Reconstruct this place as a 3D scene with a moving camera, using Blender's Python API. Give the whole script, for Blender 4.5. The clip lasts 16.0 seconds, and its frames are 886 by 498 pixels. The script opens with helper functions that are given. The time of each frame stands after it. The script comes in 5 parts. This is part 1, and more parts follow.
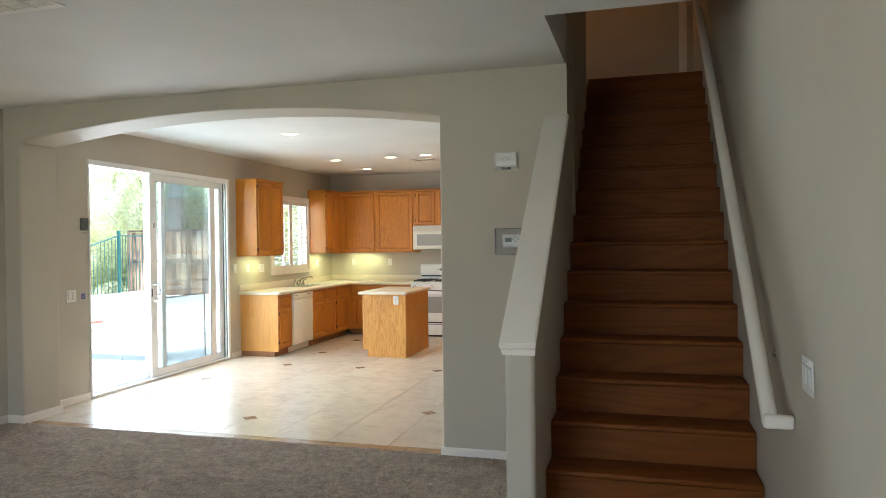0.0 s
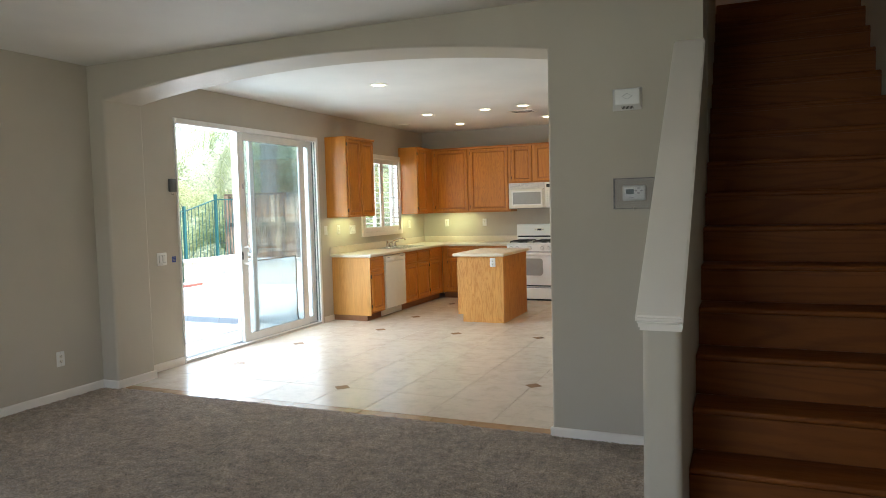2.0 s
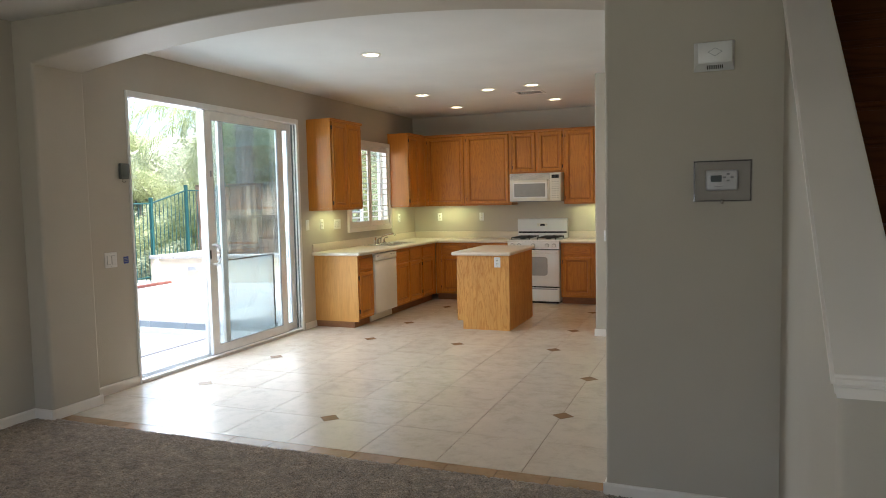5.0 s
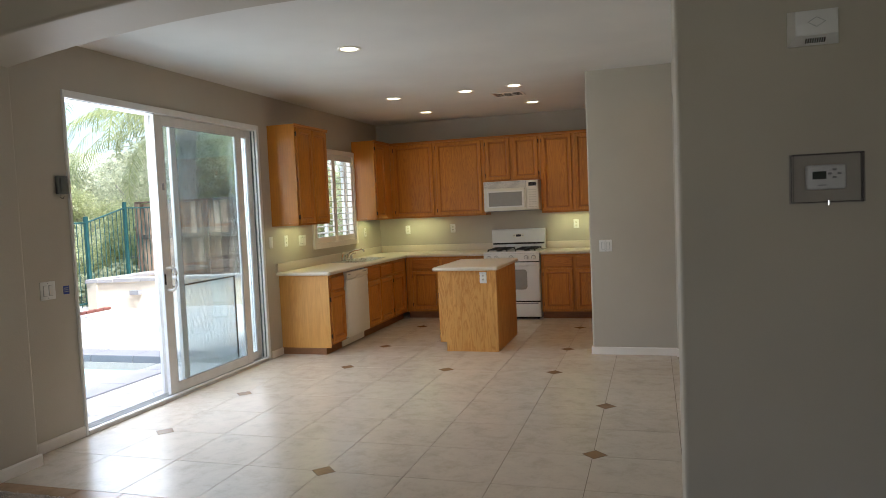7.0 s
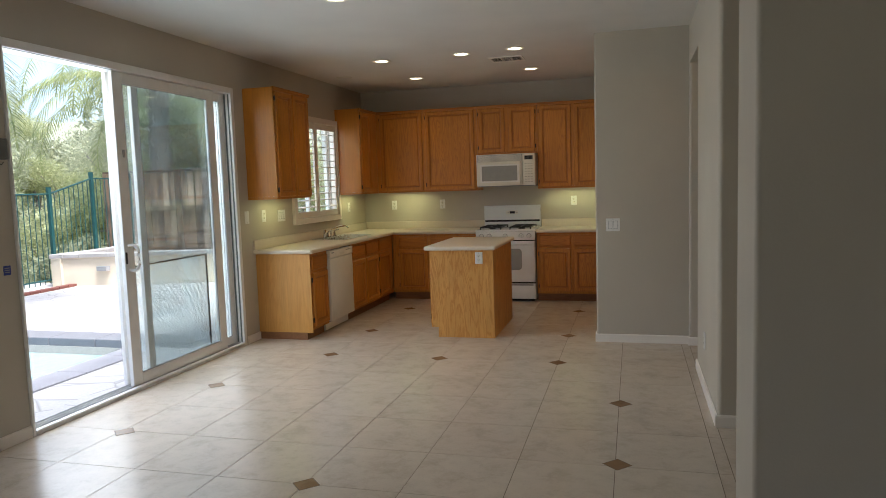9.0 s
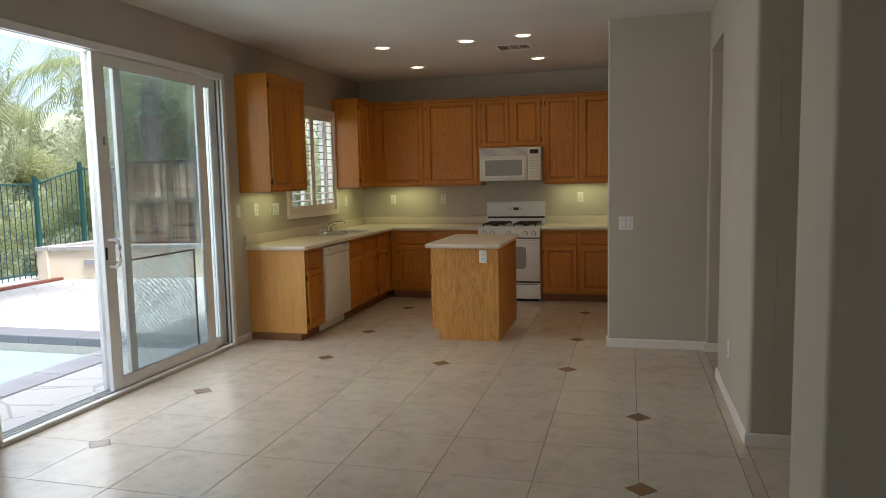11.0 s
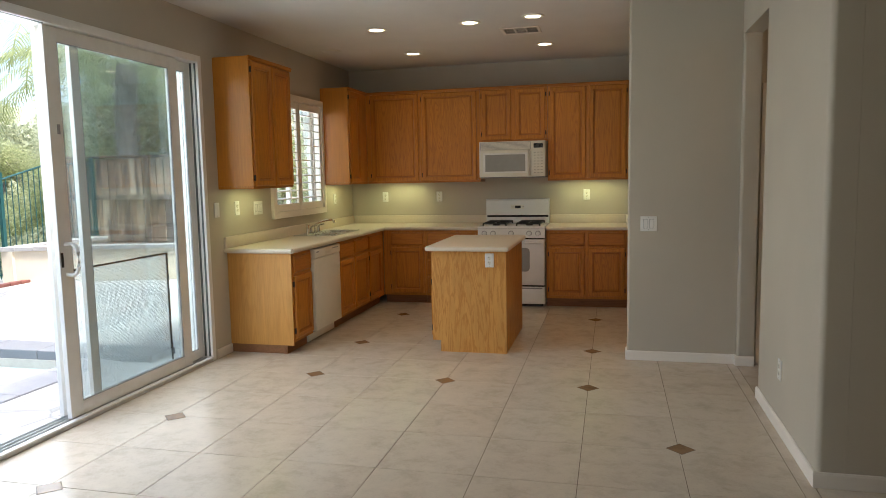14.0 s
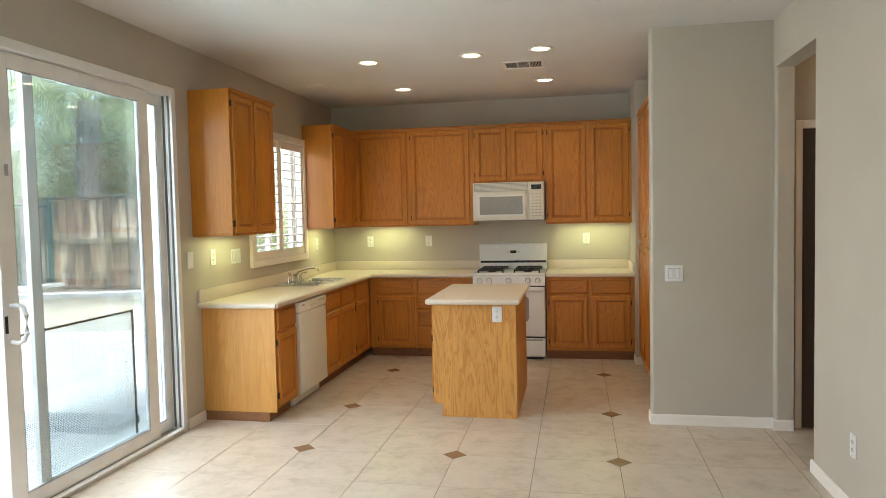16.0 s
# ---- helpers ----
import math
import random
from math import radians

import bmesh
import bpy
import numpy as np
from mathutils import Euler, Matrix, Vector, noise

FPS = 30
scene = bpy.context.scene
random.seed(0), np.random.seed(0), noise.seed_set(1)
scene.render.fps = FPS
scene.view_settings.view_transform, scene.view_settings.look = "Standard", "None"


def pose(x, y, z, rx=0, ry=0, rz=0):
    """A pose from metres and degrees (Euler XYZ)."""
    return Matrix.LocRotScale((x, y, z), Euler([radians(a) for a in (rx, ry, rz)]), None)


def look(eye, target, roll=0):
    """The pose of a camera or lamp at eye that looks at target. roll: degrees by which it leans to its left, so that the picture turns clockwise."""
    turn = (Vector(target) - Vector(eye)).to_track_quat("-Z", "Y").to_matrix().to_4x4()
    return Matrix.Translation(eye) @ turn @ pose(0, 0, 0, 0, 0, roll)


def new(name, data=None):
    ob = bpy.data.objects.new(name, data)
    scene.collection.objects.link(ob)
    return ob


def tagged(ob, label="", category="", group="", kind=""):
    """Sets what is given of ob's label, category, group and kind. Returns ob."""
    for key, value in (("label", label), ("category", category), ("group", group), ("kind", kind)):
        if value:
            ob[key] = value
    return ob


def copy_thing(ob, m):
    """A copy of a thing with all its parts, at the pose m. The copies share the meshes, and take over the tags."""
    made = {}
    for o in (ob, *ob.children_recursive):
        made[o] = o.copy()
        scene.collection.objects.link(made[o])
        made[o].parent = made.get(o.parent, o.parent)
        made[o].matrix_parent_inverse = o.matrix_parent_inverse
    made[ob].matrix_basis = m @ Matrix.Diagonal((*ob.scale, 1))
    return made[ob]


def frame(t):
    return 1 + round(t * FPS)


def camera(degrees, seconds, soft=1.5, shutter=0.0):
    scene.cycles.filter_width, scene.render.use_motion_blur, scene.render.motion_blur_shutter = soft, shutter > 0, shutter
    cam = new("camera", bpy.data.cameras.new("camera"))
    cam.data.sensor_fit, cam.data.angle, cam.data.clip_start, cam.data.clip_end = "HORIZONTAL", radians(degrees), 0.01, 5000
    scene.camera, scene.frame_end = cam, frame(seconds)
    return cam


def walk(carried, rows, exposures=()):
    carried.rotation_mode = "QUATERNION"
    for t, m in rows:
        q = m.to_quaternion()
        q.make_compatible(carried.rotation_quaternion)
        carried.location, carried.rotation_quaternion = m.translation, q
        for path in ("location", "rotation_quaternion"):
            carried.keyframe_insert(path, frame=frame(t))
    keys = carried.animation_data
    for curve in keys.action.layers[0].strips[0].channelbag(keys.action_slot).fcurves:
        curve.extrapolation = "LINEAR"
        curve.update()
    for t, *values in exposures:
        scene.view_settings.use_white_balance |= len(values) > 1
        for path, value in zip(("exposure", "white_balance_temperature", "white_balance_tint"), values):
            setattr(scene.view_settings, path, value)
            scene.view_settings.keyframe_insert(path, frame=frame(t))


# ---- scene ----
cam = camera(64.8, 16.0, soft=0.9)
PATH = [
    (0, (-0.058, 0.393, 1.585), (-0.607, 2.316, 1.567), -0.7),
    (0.5, (-0.086, 0.519, 1.562), (-0.7, 2.421, 1.485), -2.2),
    (1, (-0.101, 0.714, 1.549), (-0.767, 2.597, 1.446), -1.2),
    (1.5, (-0.153, 0.838, 1.551), (-0.876, 2.698, 1.424), -1.7),
    (2, (-0.336, 0.936, 1.54), (-1.129, 2.768, 1.418), -1.5),
    (2.5, (-0.52, 1.018, 1.544), (-1.248, 2.876, 1.406), -2.9),
    (3, (-0.637, 1.124, 1.534), (-1.373, 2.976, 1.366), -1.9),
    (3.5, (-0.683, 1.346, 1.544), (-1.443, 3.19, 1.397), -1.8),
    (6, (-1.303, 2.08, 1.524), (-2.02, 3.942, 1.39), -1.1),
    (6.5, (-1.484, 2.21, 1.543), (-2.157, 4.091, 1.444), -3.9),
    (7, (-1.597, 2.345, 1.532), (-2.178, 4.255, 1.419), -2.5),
    (7.5, (-1.676, 2.579, 1.517), (-2.281, 4.481, 1.381), -0.2),
    (8, (-1.661, 2.698, 1.497), (-2.287, 4.591, 1.344), -0.2),
    (8.5, (-1.771, 2.786, 1.521), (-2.309, 4.704, 1.346), -2.2),
    (11, (-2.044, 3.222, 1.513), (-2.559, 5.144, 1.314), -1.2),
    (11.5, (-2.106, 3.277, 1.494), (-2.588, 5.207, 1.288), -1.8),
    (12, (-2.255, 3.345, 1.504), (-2.689, 5.287, 1.306), -2.5),
    (12.5, (-2.338, 3.392, 1.502), (-2.721, 5.342, 1.282), -2.1),
    (13, (-2.351, 3.567, 1.501), (-2.747, 5.517, 1.296), -1.0),
    (13.5, (-2.34, 3.701, 1.504), (-2.77, 5.645, 1.311), -1.3),
    (14, (-2.351, 3.783, 1.506), (-2.821, 5.716, 1.297), -1.1),
    (14.5, (-2.481, 3.894, 1.507), (-2.909, 5.84, 1.331), -1.0),
    (15, (-2.627, 3.99, 1.553), (-2.987, 5.954, 1.448), -2.6),
    (15.5, (-2.698, 4.093, 1.542), (-3.041, 6.061, 1.464), -1.5),
    (16, (-2.752, 4.296, 1.557), (-3.128, 6.258, 1.457), -1.2),
]
EXPOSURES = [(0.0, 3.10, 5610, 5.5), (2.0, 2.78, 5610, 6), (3.5, 2.60, 5610, 7.5), (6.0, 2.14, 5770, 9.5), (7.0, 1.93, 5770, 10.5), (8.5, 1.70, 5820, 10.5), (11.0, 1.46, 5990, 9),
             (14.0, 1.85, 6020, 9), (14.6, 1.86, 6020, 8.5), (15.2, 2.38, 5900, 7.5), (16.0, 2.58, 5870, 7)]
walk(cam, [(t, look(eye, target, roll)) for t, eye, target, roll in PATH], EXPOSURES)

# ---- world, sun and large lights ----
SUN_ELEV, SUN_AZ = 66, 112
world = bpy.data.worlds.new("sky")
scene.world = world
world.use_nodes = True
_n = world.node_tree.nodes
_sky = _n.new("ShaderNodeTexSky")
_sky.sky_type = "NISHITA"
_sky.sun_disc = False
_sky.sun_elevation = radians(SUN_ELEV)
_sky.sun_rotation = radians(SUN_AZ)
_sky.air_density, _sky.dust_density, _sky.ozone_density = 1.0, 4.0, 0.1
world.node_tree.links.new(_sky.outputs[0], _n["Background"].inputs[0])
_n["Background"].inputs[1].default_value = 0.15


def lamp(name, kind, m, energy, color, size=0.1, size_y=None, spread=180, blend=0.3, spot=120):
    d = bpy.data.lights.new(name, kind)
    d.energy, d.color = energy, color
    if kind == "AREA":
        d.size, d.spread = size, radians(spread)
        if size_y:
            d.shape, d.size_y = "RECTANGLE", size_y
    elif kind == "SUN":
        d.angle = radians(size)
    else:
        d.shadow_soft_size = size
        if kind == "SPOT":
            d.spot_size, d.spot_blend = radians(spot), blend
    ob = new(name, d)
    ob.matrix_world = m
    return ob


_a, _e = radians(SUN_AZ), radians(SUN_ELEV)
_dir = Vector((math.sin(_a) * math.cos(_e), math.cos(_a) * math.cos(_e), math.sin(_e)))
lamp("sun", "SUN", look(_dir * 30, (0, 0, 0)), 2.6, (1.0, 0.97, 0.93), 10)
# sky light in the door opening, the kitchen window and the front window of the living room
lamp("door_daylight", "AREA", look((-6.4, 7.6, 1.8), (-3.0, 7.6, -0.8)), 20, (1.0, 0.97, 0.92), 2.3, 2.3)
lamp("door_threshold_daylight", "AREA", look((-5.45, 7.6, 1.0), (-3.45, 7.6, 0.6)), 3.8, (1.0, 0.975, 0.94), 2.3, 1.6)
lamp("window_daylight", "AREA", look((-5.75, 10.7, 1.75), (-1, 10.7, 1.2)), 1.5, (0.93, 0.97, 1.0), 1.1, 1.1)
lamp("front_window_daylight", "AREA", look((-2.6, -1.66, 1.6), (-2.6, 3.3, -2.6)), 6.9, (1.0, 0.975, 0.92), 2.6, 1.6)

# ---- materials ----


class Nodes:
    """A small wrapper to write node materials in few lines."""

    def __init__(self, name):
        self.mat = bpy.data.materials.new(name)
        self.mat.use_nodes = True
        self.t = self.mat.node_tree
        self.bsdf = self.t.nodes["Principled BSDF"]

    def add(self, kind, **values):
        n = self.t.nodes.new(kind)
        for k, v in values.items():
            setattr(n, k, v)
        return n

    def link(self, a, b):
        self.t.links.new(a, b)

    def coords(self, scale=(1, 1, 1), which="Object", shift=False):
        c = self.add("ShaderNodeTexCoord")
        m = self.add("ShaderNodeMapping")
        m.inputs["Scale"].default_value = scale
        self.link(c.outputs[which], m.inputs[0])
        if shift:
            info = self.add("ShaderNodeObjectInfo")
            mul = self.add("ShaderNodeVectorMath", operation="SCALE")
            mul.inputs[0].default_value = (31, 17, 23)
            self.link(info.outputs["Random"], mul.inputs["Scale"])
            self.link(mul.outputs[0], m.inputs["Location"])
        return m.outputs[0]

    def noise(self, vec, scale, detail=4, rough=0.55, distort=0.0):
        n = self.add("ShaderNodeTexNoise")
        n.inputs["Scale"].default_value, n.inputs["Detail"].default_value = scale, detail
        n.inputs["Roughness"].default_value, n.inputs["Distortion"].default_value = rough, distort
        self.link(vec, n.inputs["Vector"])
        return n.outputs["Fac"]

    def ramp(self, fac, stops):
        r = self.add("ShaderNodeValToRGB")
        el = r.color_ramp.elements
        while len(el) < len(stops):
            el.new(0.5)
        for e, (p, c) in zip(el, stops):
            e.position, e.color = p, (*c, 1)
        self.link(fac, r.inputs[0])
        return r.outputs[0]

    def mix(self, fac, a, b, blend="MIX"):
        m = self.add("ShaderNodeMix", data_type="RGBA", blend_type=blend)
        for v, i in ((fac, 0), (a, 6), (b, 7)):
            if isinstance(v, (int, float)):
                m.inputs[i].default_value = v
            elif isinstance(v, tuple):
                m.inputs[i].default_value = (*v, 1)
            else:
                self.link(v, m.inputs[i])
        return m.outputs[2]

    def bump(self, height, strength, distance=0.01):
        b = self.add("ShaderNodeBump")
        b.inputs["Strength"].default_value, b.inputs["Distance"].default_value = strength, distance
        self.link(height, b.inputs["Height"])
        self.link(b.outputs[0], self.bsdf.inputs["Normal"])

    def set(self, color=None, rough=None, metal=None, **more):
        ins = self.bsdf.inputs
        for key, v in (("Base Color", color), ("Roughness", rough), ("Metallic", metal)):
            if v is None:
                continue
            if isinstance(v, tuple):
                ins[key].default_value = (*v, 1)
            elif isinstance(v, (int, float)):
                ins[key].default_value = v
            else:
                self.link(v, ins[key])
        for k, v in more.items():
            ins[k.replace("_", " ")].default_value = v
        return self.mat


def dark(c, f):
    return tuple(x * f for x in c)


def paint(name, c, rough=0.6, relief=0.15, scale=90):
    """Rolled wall paint: orange-peel relief, faint scuffs."""
    m = Nodes(name)
    v = m.coords()
    big = m.noise(v, 1.3, 3)
    col = m.ramp(big, [(0.3, dark(c, 0.95)), (0.7, dark(c, 1.04))])
    fine = m.noise(v, scale, 3)
    m.bump(fine, relief, 0.004)
    return m.set(col, rough)


def plain(name, c, rough=0.4, metal=0.0, wear=0.06, scale=12, relief=0.008, **more):
    """Smooth made surfaces: enamel, plastic, metal, with slight smudges."""
    m = Nodes(name)
    v = m.coords(shift=True)
    f = m.noise(v, scale, 4)
    col = m.ramp(f, [(0.3, dark(c, 1 - wear)), (0.7, dark(c, 1 + wear))])
    r = m.ramp(m.noise(v, scale * 3, 3), [(0.3, (max(rough - wear, 0.02),) * 3), (0.7, (rough + wear,) * 3)])
    if relief > 0.01:
        m.bump(m.noise(v, scale * 14, 2), relief, 0.002)
    return m.set(col, r, metal, **more)


def oak(name, light, deep, grain=(26, 26, 1.6), rough=0.36, cathedral=0.5, shift=True, ring=0.16, rings_n=26, gloss=0.5, jagged=0.5):
    """Stained oak: long pores, cathedral figure and slow tone changes; the grain runs along the axis with the low scale."""
    m = Nodes(name)
    v = m.coords(grain, shift=shift)
    warp = m.noise(v, ring, 3, 0.5, 0.6)
    fray = m.noise(v, ring * 22, 3, 0.6)
    rings = m.add("ShaderNodeMath", operation="MULTIPLY_ADD")
    m.link(warp, rings.inputs[0])
    rings.inputs[1].default_value = rings_n
    jag = m.add("ShaderNodeMath", operation="MULTIPLY")
    m.link(fray, jag.inputs[0])
    jag.inputs[1].default_value = jagged
    m.link(jag.outputs[0], rings.inputs[2])
    saw = m.add("ShaderNodeMath", operation="FRACT")
    m.link(rings.outputs[0], saw.inputs[0])
    figure = m.ramp(saw.outputs[0], [(0.0, (0.1,) * 3), (0.5, (0.2,) * 3), (0.72, (0.95,) * 3), (0.86, (0.7,) * 3), (1.0, (0.1,) * 3)])
    pores = m.noise(v, 5.5, 5, 0.7)
    streak = m.noise(v, 1.1, 4, 0.6)
    base = m.ramp(streak, [(0.25, dark(light, 0.86)), (0.55, light), (0.8, dark(light, 1.1))])
    withrings = m.mix(figure, base, deep)
    half = m.mix(cathedral, base, withrings)
    pmask = m.ramp(pores, [(0.56, (0, 0, 0)), (0.74, (0.38,) * 3)])
    col = m.mix(pmask, half, dark(deep, 0.8))
    slow = m.noise(m.coords((1, 1, 1), shift=shift), 2.2, 3)
    col = m.mix(0.35, col, m.ramp(slow, [(0.3, (0.45,) * 3), (0.7, (0.62,) * 3)]), "OVERLAY")
    m.bump(pores, 0.08, 0.003)
    r = m.ramp(pores, [(0.4, (rough,) * 3), (0.7, (rough + 0.16,) * 3)])
    return m.set(col, r, Specular_IOR_Level=gloss)


WALL = (0.516, 0.465, 0.380)
M_wall = paint("greige_wall_paint", WALL)
M_ceil = paint("white_ceiling_paint", (0.73, 0.70, 0.655), 0.75, 0.2, 60)
M_white = paint("white_trim_paint", (0.86, 0.80, 0.725), 0.4, 0.04, 40)
M_oak = oak("honey_oak", (0.565, 0.218, 0.018), (0.33, 0.098, 0.010), (40, 40, 2.4), 0.34, 0.55)
M_oak_body = oak("honey_oak_side", (0.57, 0.216, 0.020), (0.41, 0.132, 0.012), (34, 34, 1.8), 0.28, 0.22)
M_oak_h = oak("honey_oak_across", (0.50, 0.182, 0.016), (0.30, 0.088, 0.009), (2.4, 40, 40), 0.34, 0.55)
# darker oak on grooves and door edges: settled stain plus painted-in crease shade
M_groove = oak("oak_groove_stain_shade", (0.45, 0.155, 0.014), (0.34, 0.105, 0.010))
M_oak_pale = oak("pale_oak_veneer", (0.66, 0.335, 0.080), (0.45, 0.165, 0.022), (22, 22, 2.6), 0.4, 0.8, True, 0.26, 13, 0.5, 1.1)
M_oak_side = oak("oak_side_veneer", (0.64, 0.325, 0.075), (0.44, 0.17, 0.026), (28, 28, 1.6), 0.4, 0.3)
# toe kick oak, a darker tone than the cabinet fronts
M_oak_dark = oak("dark_oak_toe_kick", (0.27, 0.12, 0.045), (0.15, 0.06, 0.02), (1.6, 26, 26), 0.5)
M_stair = oak("stained_stair_wood", (0.195, 0.060, 0.010), (0.11, 0.031, 0.005), (1.1, 10, 10), 0.5, 0.6, gloss=0.2)
M_counter = plain("cream_laminate", (0.71, 0.62, 0.50), 0.35, 0, 0.03, 60)
M_enamel = plain("white_enamel", (0.81, 0.805, 0.79), 0.22, 0, 0.02)
M_plastic = plain("off_white_plastic", (0.76, 0.73, 0.64), 0.35, 0, 0.03)
M_switch = plain("white_switch_plastic", (0.80, 0.79, 0.76), 0.3, 0, 0.02)
M_black = plain("black_enamel", (0.015, 0.015, 0.015), 0.3, 0, 0.2)
M_iron = plain("cast_iron", (0.03, 0.03, 0.03), 0.6, 0.3, 0.2, 40, 0.15)
M_steel = plain("brushed_steel", (0.60, 0.60, 0.58), 0.28, 1.0, 0.06, 20)
M_chrome = plain("chrome", (0.72, 0.72, 0.72), 0.1, 1.0, 0.03)
M_hinge = plain("antique_hinge_metal", (0.05, 0.04, 0.03), 0.45, 0.8, 0.2)
M_grey = plain("grey_plastic", (0.33, 0.33, 0.33), 0.4)
M_vinyl = plain("white_vinyl", (0.83, 0.81, 0.775), 0.35, 0, 0.03)
M_alu = plain("grey_aluminium", (0.62, 0.62, 0.61), 0.4, 0.7, 0.08)
M_darkgap = plain("dark_recess", (0.02, 0.018, 0.015), 0.8)
M_window_grey = plain("microwave_window", (0.34, 0.34, 0.33), 0.15, 0, 0.04)
M_blue = plain("blue_sticker", (0.03, 0.06, 0.30), 0.4)
M_case = plain("dark_grey_plastic", (0.13, 0.14, 0.13), 0.4, 0, 0.08)
M_lcd = plain("lcd_green_grey", (0.05, 0.06, 0.045), 0.3)


def glass(name, tint, rough=0.0):
    m = Nodes(name)
    return m.set(tint, rough, Transmission_Weight=1.0, IOR=1.08)


def clear_pane(name, tint, gloss=1.0):
    """Thin flat pane: mostly clear, with a Fresnel mirror share."""
    m = Nodes(name)
    out = m.t.nodes["Material Output"]
    tr, gl, mx = m.add("ShaderNodeBsdfTransparent"), m.add("ShaderNodeBsdfGlossy"), m.add("ShaderNodeMixShader")
    tr.inputs[0].default_value = (*tint, 1)
    gl.inputs["Roughness"].default_value = 0.02
    lw = m.add("ShaderNodeLayerWeight")
    pw, ml = m.add("ShaderNodeMath", operation="POWER"), m.add("ShaderNodeMath", operation="MULTIPLY_ADD")
    m.link(lw.outputs["Facing"], pw.inputs[0])
    pw.inputs[1].default_value = 5
    m.link(pw.outputs[0], ml.inputs[0])
    ml.inputs[1].default_value, ml.inputs[2].default_value = 0.8 * gloss, 0.05 * gloss
    m.link(ml.outputs[0], mx.inputs[0])
    m.link(tr.outputs[0], mx.inputs[1])
    m.link(gl.outputs[0], mx.inputs[2])
    m.link(mx.outputs[0], out.inputs[0])
    return m.mat


M_glass = clear_pane("door_glass", (0.87, 0.905, 0.905))
M_glass_clear = clear_pane("window_glass", (0.95, 0.97, 0.96))
M_acrylic = clear_pane("clear_acrylic", (0.90, 0.90, 0.91), 0.03)
M_acrylic_edge = clear_pane("smoked_acrylic_edge", (0.86, 0.86, 0.88), 0.25)


def glow(name, c, strength):
    m = Nodes(name)
    return m.set((0.8, 0.8, 0.8), 0.5, Emission_Color=(*c, 1), Emission_Strength=strength)


M_bulb = glow("lit_downlight_bulb", (1.0, 0.86, 0.52), 2)
M_tube = glow("lit_cabinet_tube", (1.0, 0.93, 0.45), 0.6)


def tile_stuff(name, c, deep):
    """Ceramic tile with cloudy veins that differ from piece to piece."""
    m = Nodes(name)
    v = m.coords((1, 1, 1), shift=True)
    cloud = m.noise(v, 6.5, 8, 0.7, 0.25)
    col = m.ramp(cloud, [(0.32, dark(deep, 0.95)), (0.5, c), (0.68, dark(c, 1.07))])
    pits = m.noise(v, 70, 4, 0.75)
    col = m.mix(m.ramp(pits, [(0.56, (0,) * 3), (0.72, (0.35,) * 3)]), col, dark(deep, 0.8))
    info = m.add("ShaderNodeObjectInfo")
    tone = m.ramp(info.outputs["Random"], [(0, (0.47,) * 3), (1, (0.53,) * 3)])
    col = m.mix(0.5, col, tone, "OVERLAY")
    r = m.ramp(m.noise(v, 5, 4), [(0.3, (0.24,) * 3), (0.7, (0.27,) * 3)])
    return m.set(col, r)


M_tile = tile_stuff("beige_floor_tile", (0.62, 0.54, 0.438), (0.55, 0.473, 0.375))
M_inset = tile_stuff("brown_inset_tile", (0.27, 0.165, 0.085), (0.19, 0.11, 0.05))
M_border = tile_stuff("tan_border_tile", (0.38, 0.245, 0.135), (0.29, 0.18, 0.09))
M_grout = paint("grey_brown_grout", (0.18, 0.14, 0.105), 0.95, 0.1, 200)


def carpet_stuff():
    m = Nodes("taupe_carpet")
    v = m.coords()
    tuft = m.add("ShaderNodeTexVoronoi")
    tuft.inputs["Scale"].default_value = 150
    m.link(v, tuft.inputs["Vector"])
    speck = m.noise(v, 120, 3, 0.7)
    clump = m.noise(v, 17, 4, 0.7)
    sweep = m.noise(m.coords((1, 1.5, 1)), 3.2, 5, 0.65, 1.0)
    col = m.ramp(speck, [(0.34, (0.14, 0.10, 0.07)), (0.5, (0.37, 0.285, 0.208)), (0.66, (0.62, 0.50, 0.385))])
    col = m.mix(0.75, col, m.ramp(clump, [(0.34, (0.29,) * 3), (0.66, (0.69,) * 3)]), "OVERLAY")
    col = m.mix(0.6, col, m.ramp(sweep, [(0.38, (0.37,) * 3), (0.62, (0.60,) * 3)]), "OVERLAY")
    m.bump(tuft.outputs["Distance"], 0.8, 0.006)
    return m.set(col, 0.95, Sheen_Weight=0.25)


M_carpet = carpet_stuff()

# ---- mesh helpers ----


def box(bm, x0, x1, y0, y1, z0, z1, bevel=0.0, seg=2):
    r = bmesh.ops.create_cube(bm, size=1, matrix=Matrix.Translation(((x0 + x1) / 2, (y0 + y1) / 2, (z0 + z1) / 2)) @ Matrix.Diagonal((abs(x1 - x0), abs(y1 - y0), abs(z1 - z0), 1)))
    if bevel:
        es = {e for v in r["verts"] for e in v.link_edges}
        bmesh.ops.bevel(bm, geom=list(es), offset=bevel, segments=seg, affect="EDGES", profile=0.5)
    return bm


def cyl(bm, a, b, r0, r1=None, n=16):
    a, b = Vector(a), Vector(b)
    d = b - a
    m = Matrix.Translation((a + b) / 2) @ d.to_track_quat("Z", "Y").to_matrix().to_4x4()
    bmesh.ops.create_cone(bm, cap_ends=True, segments=n, radius1=r0, radius2=r0 if r1 is None else r1, depth=d.length, matrix=m)
    return bm


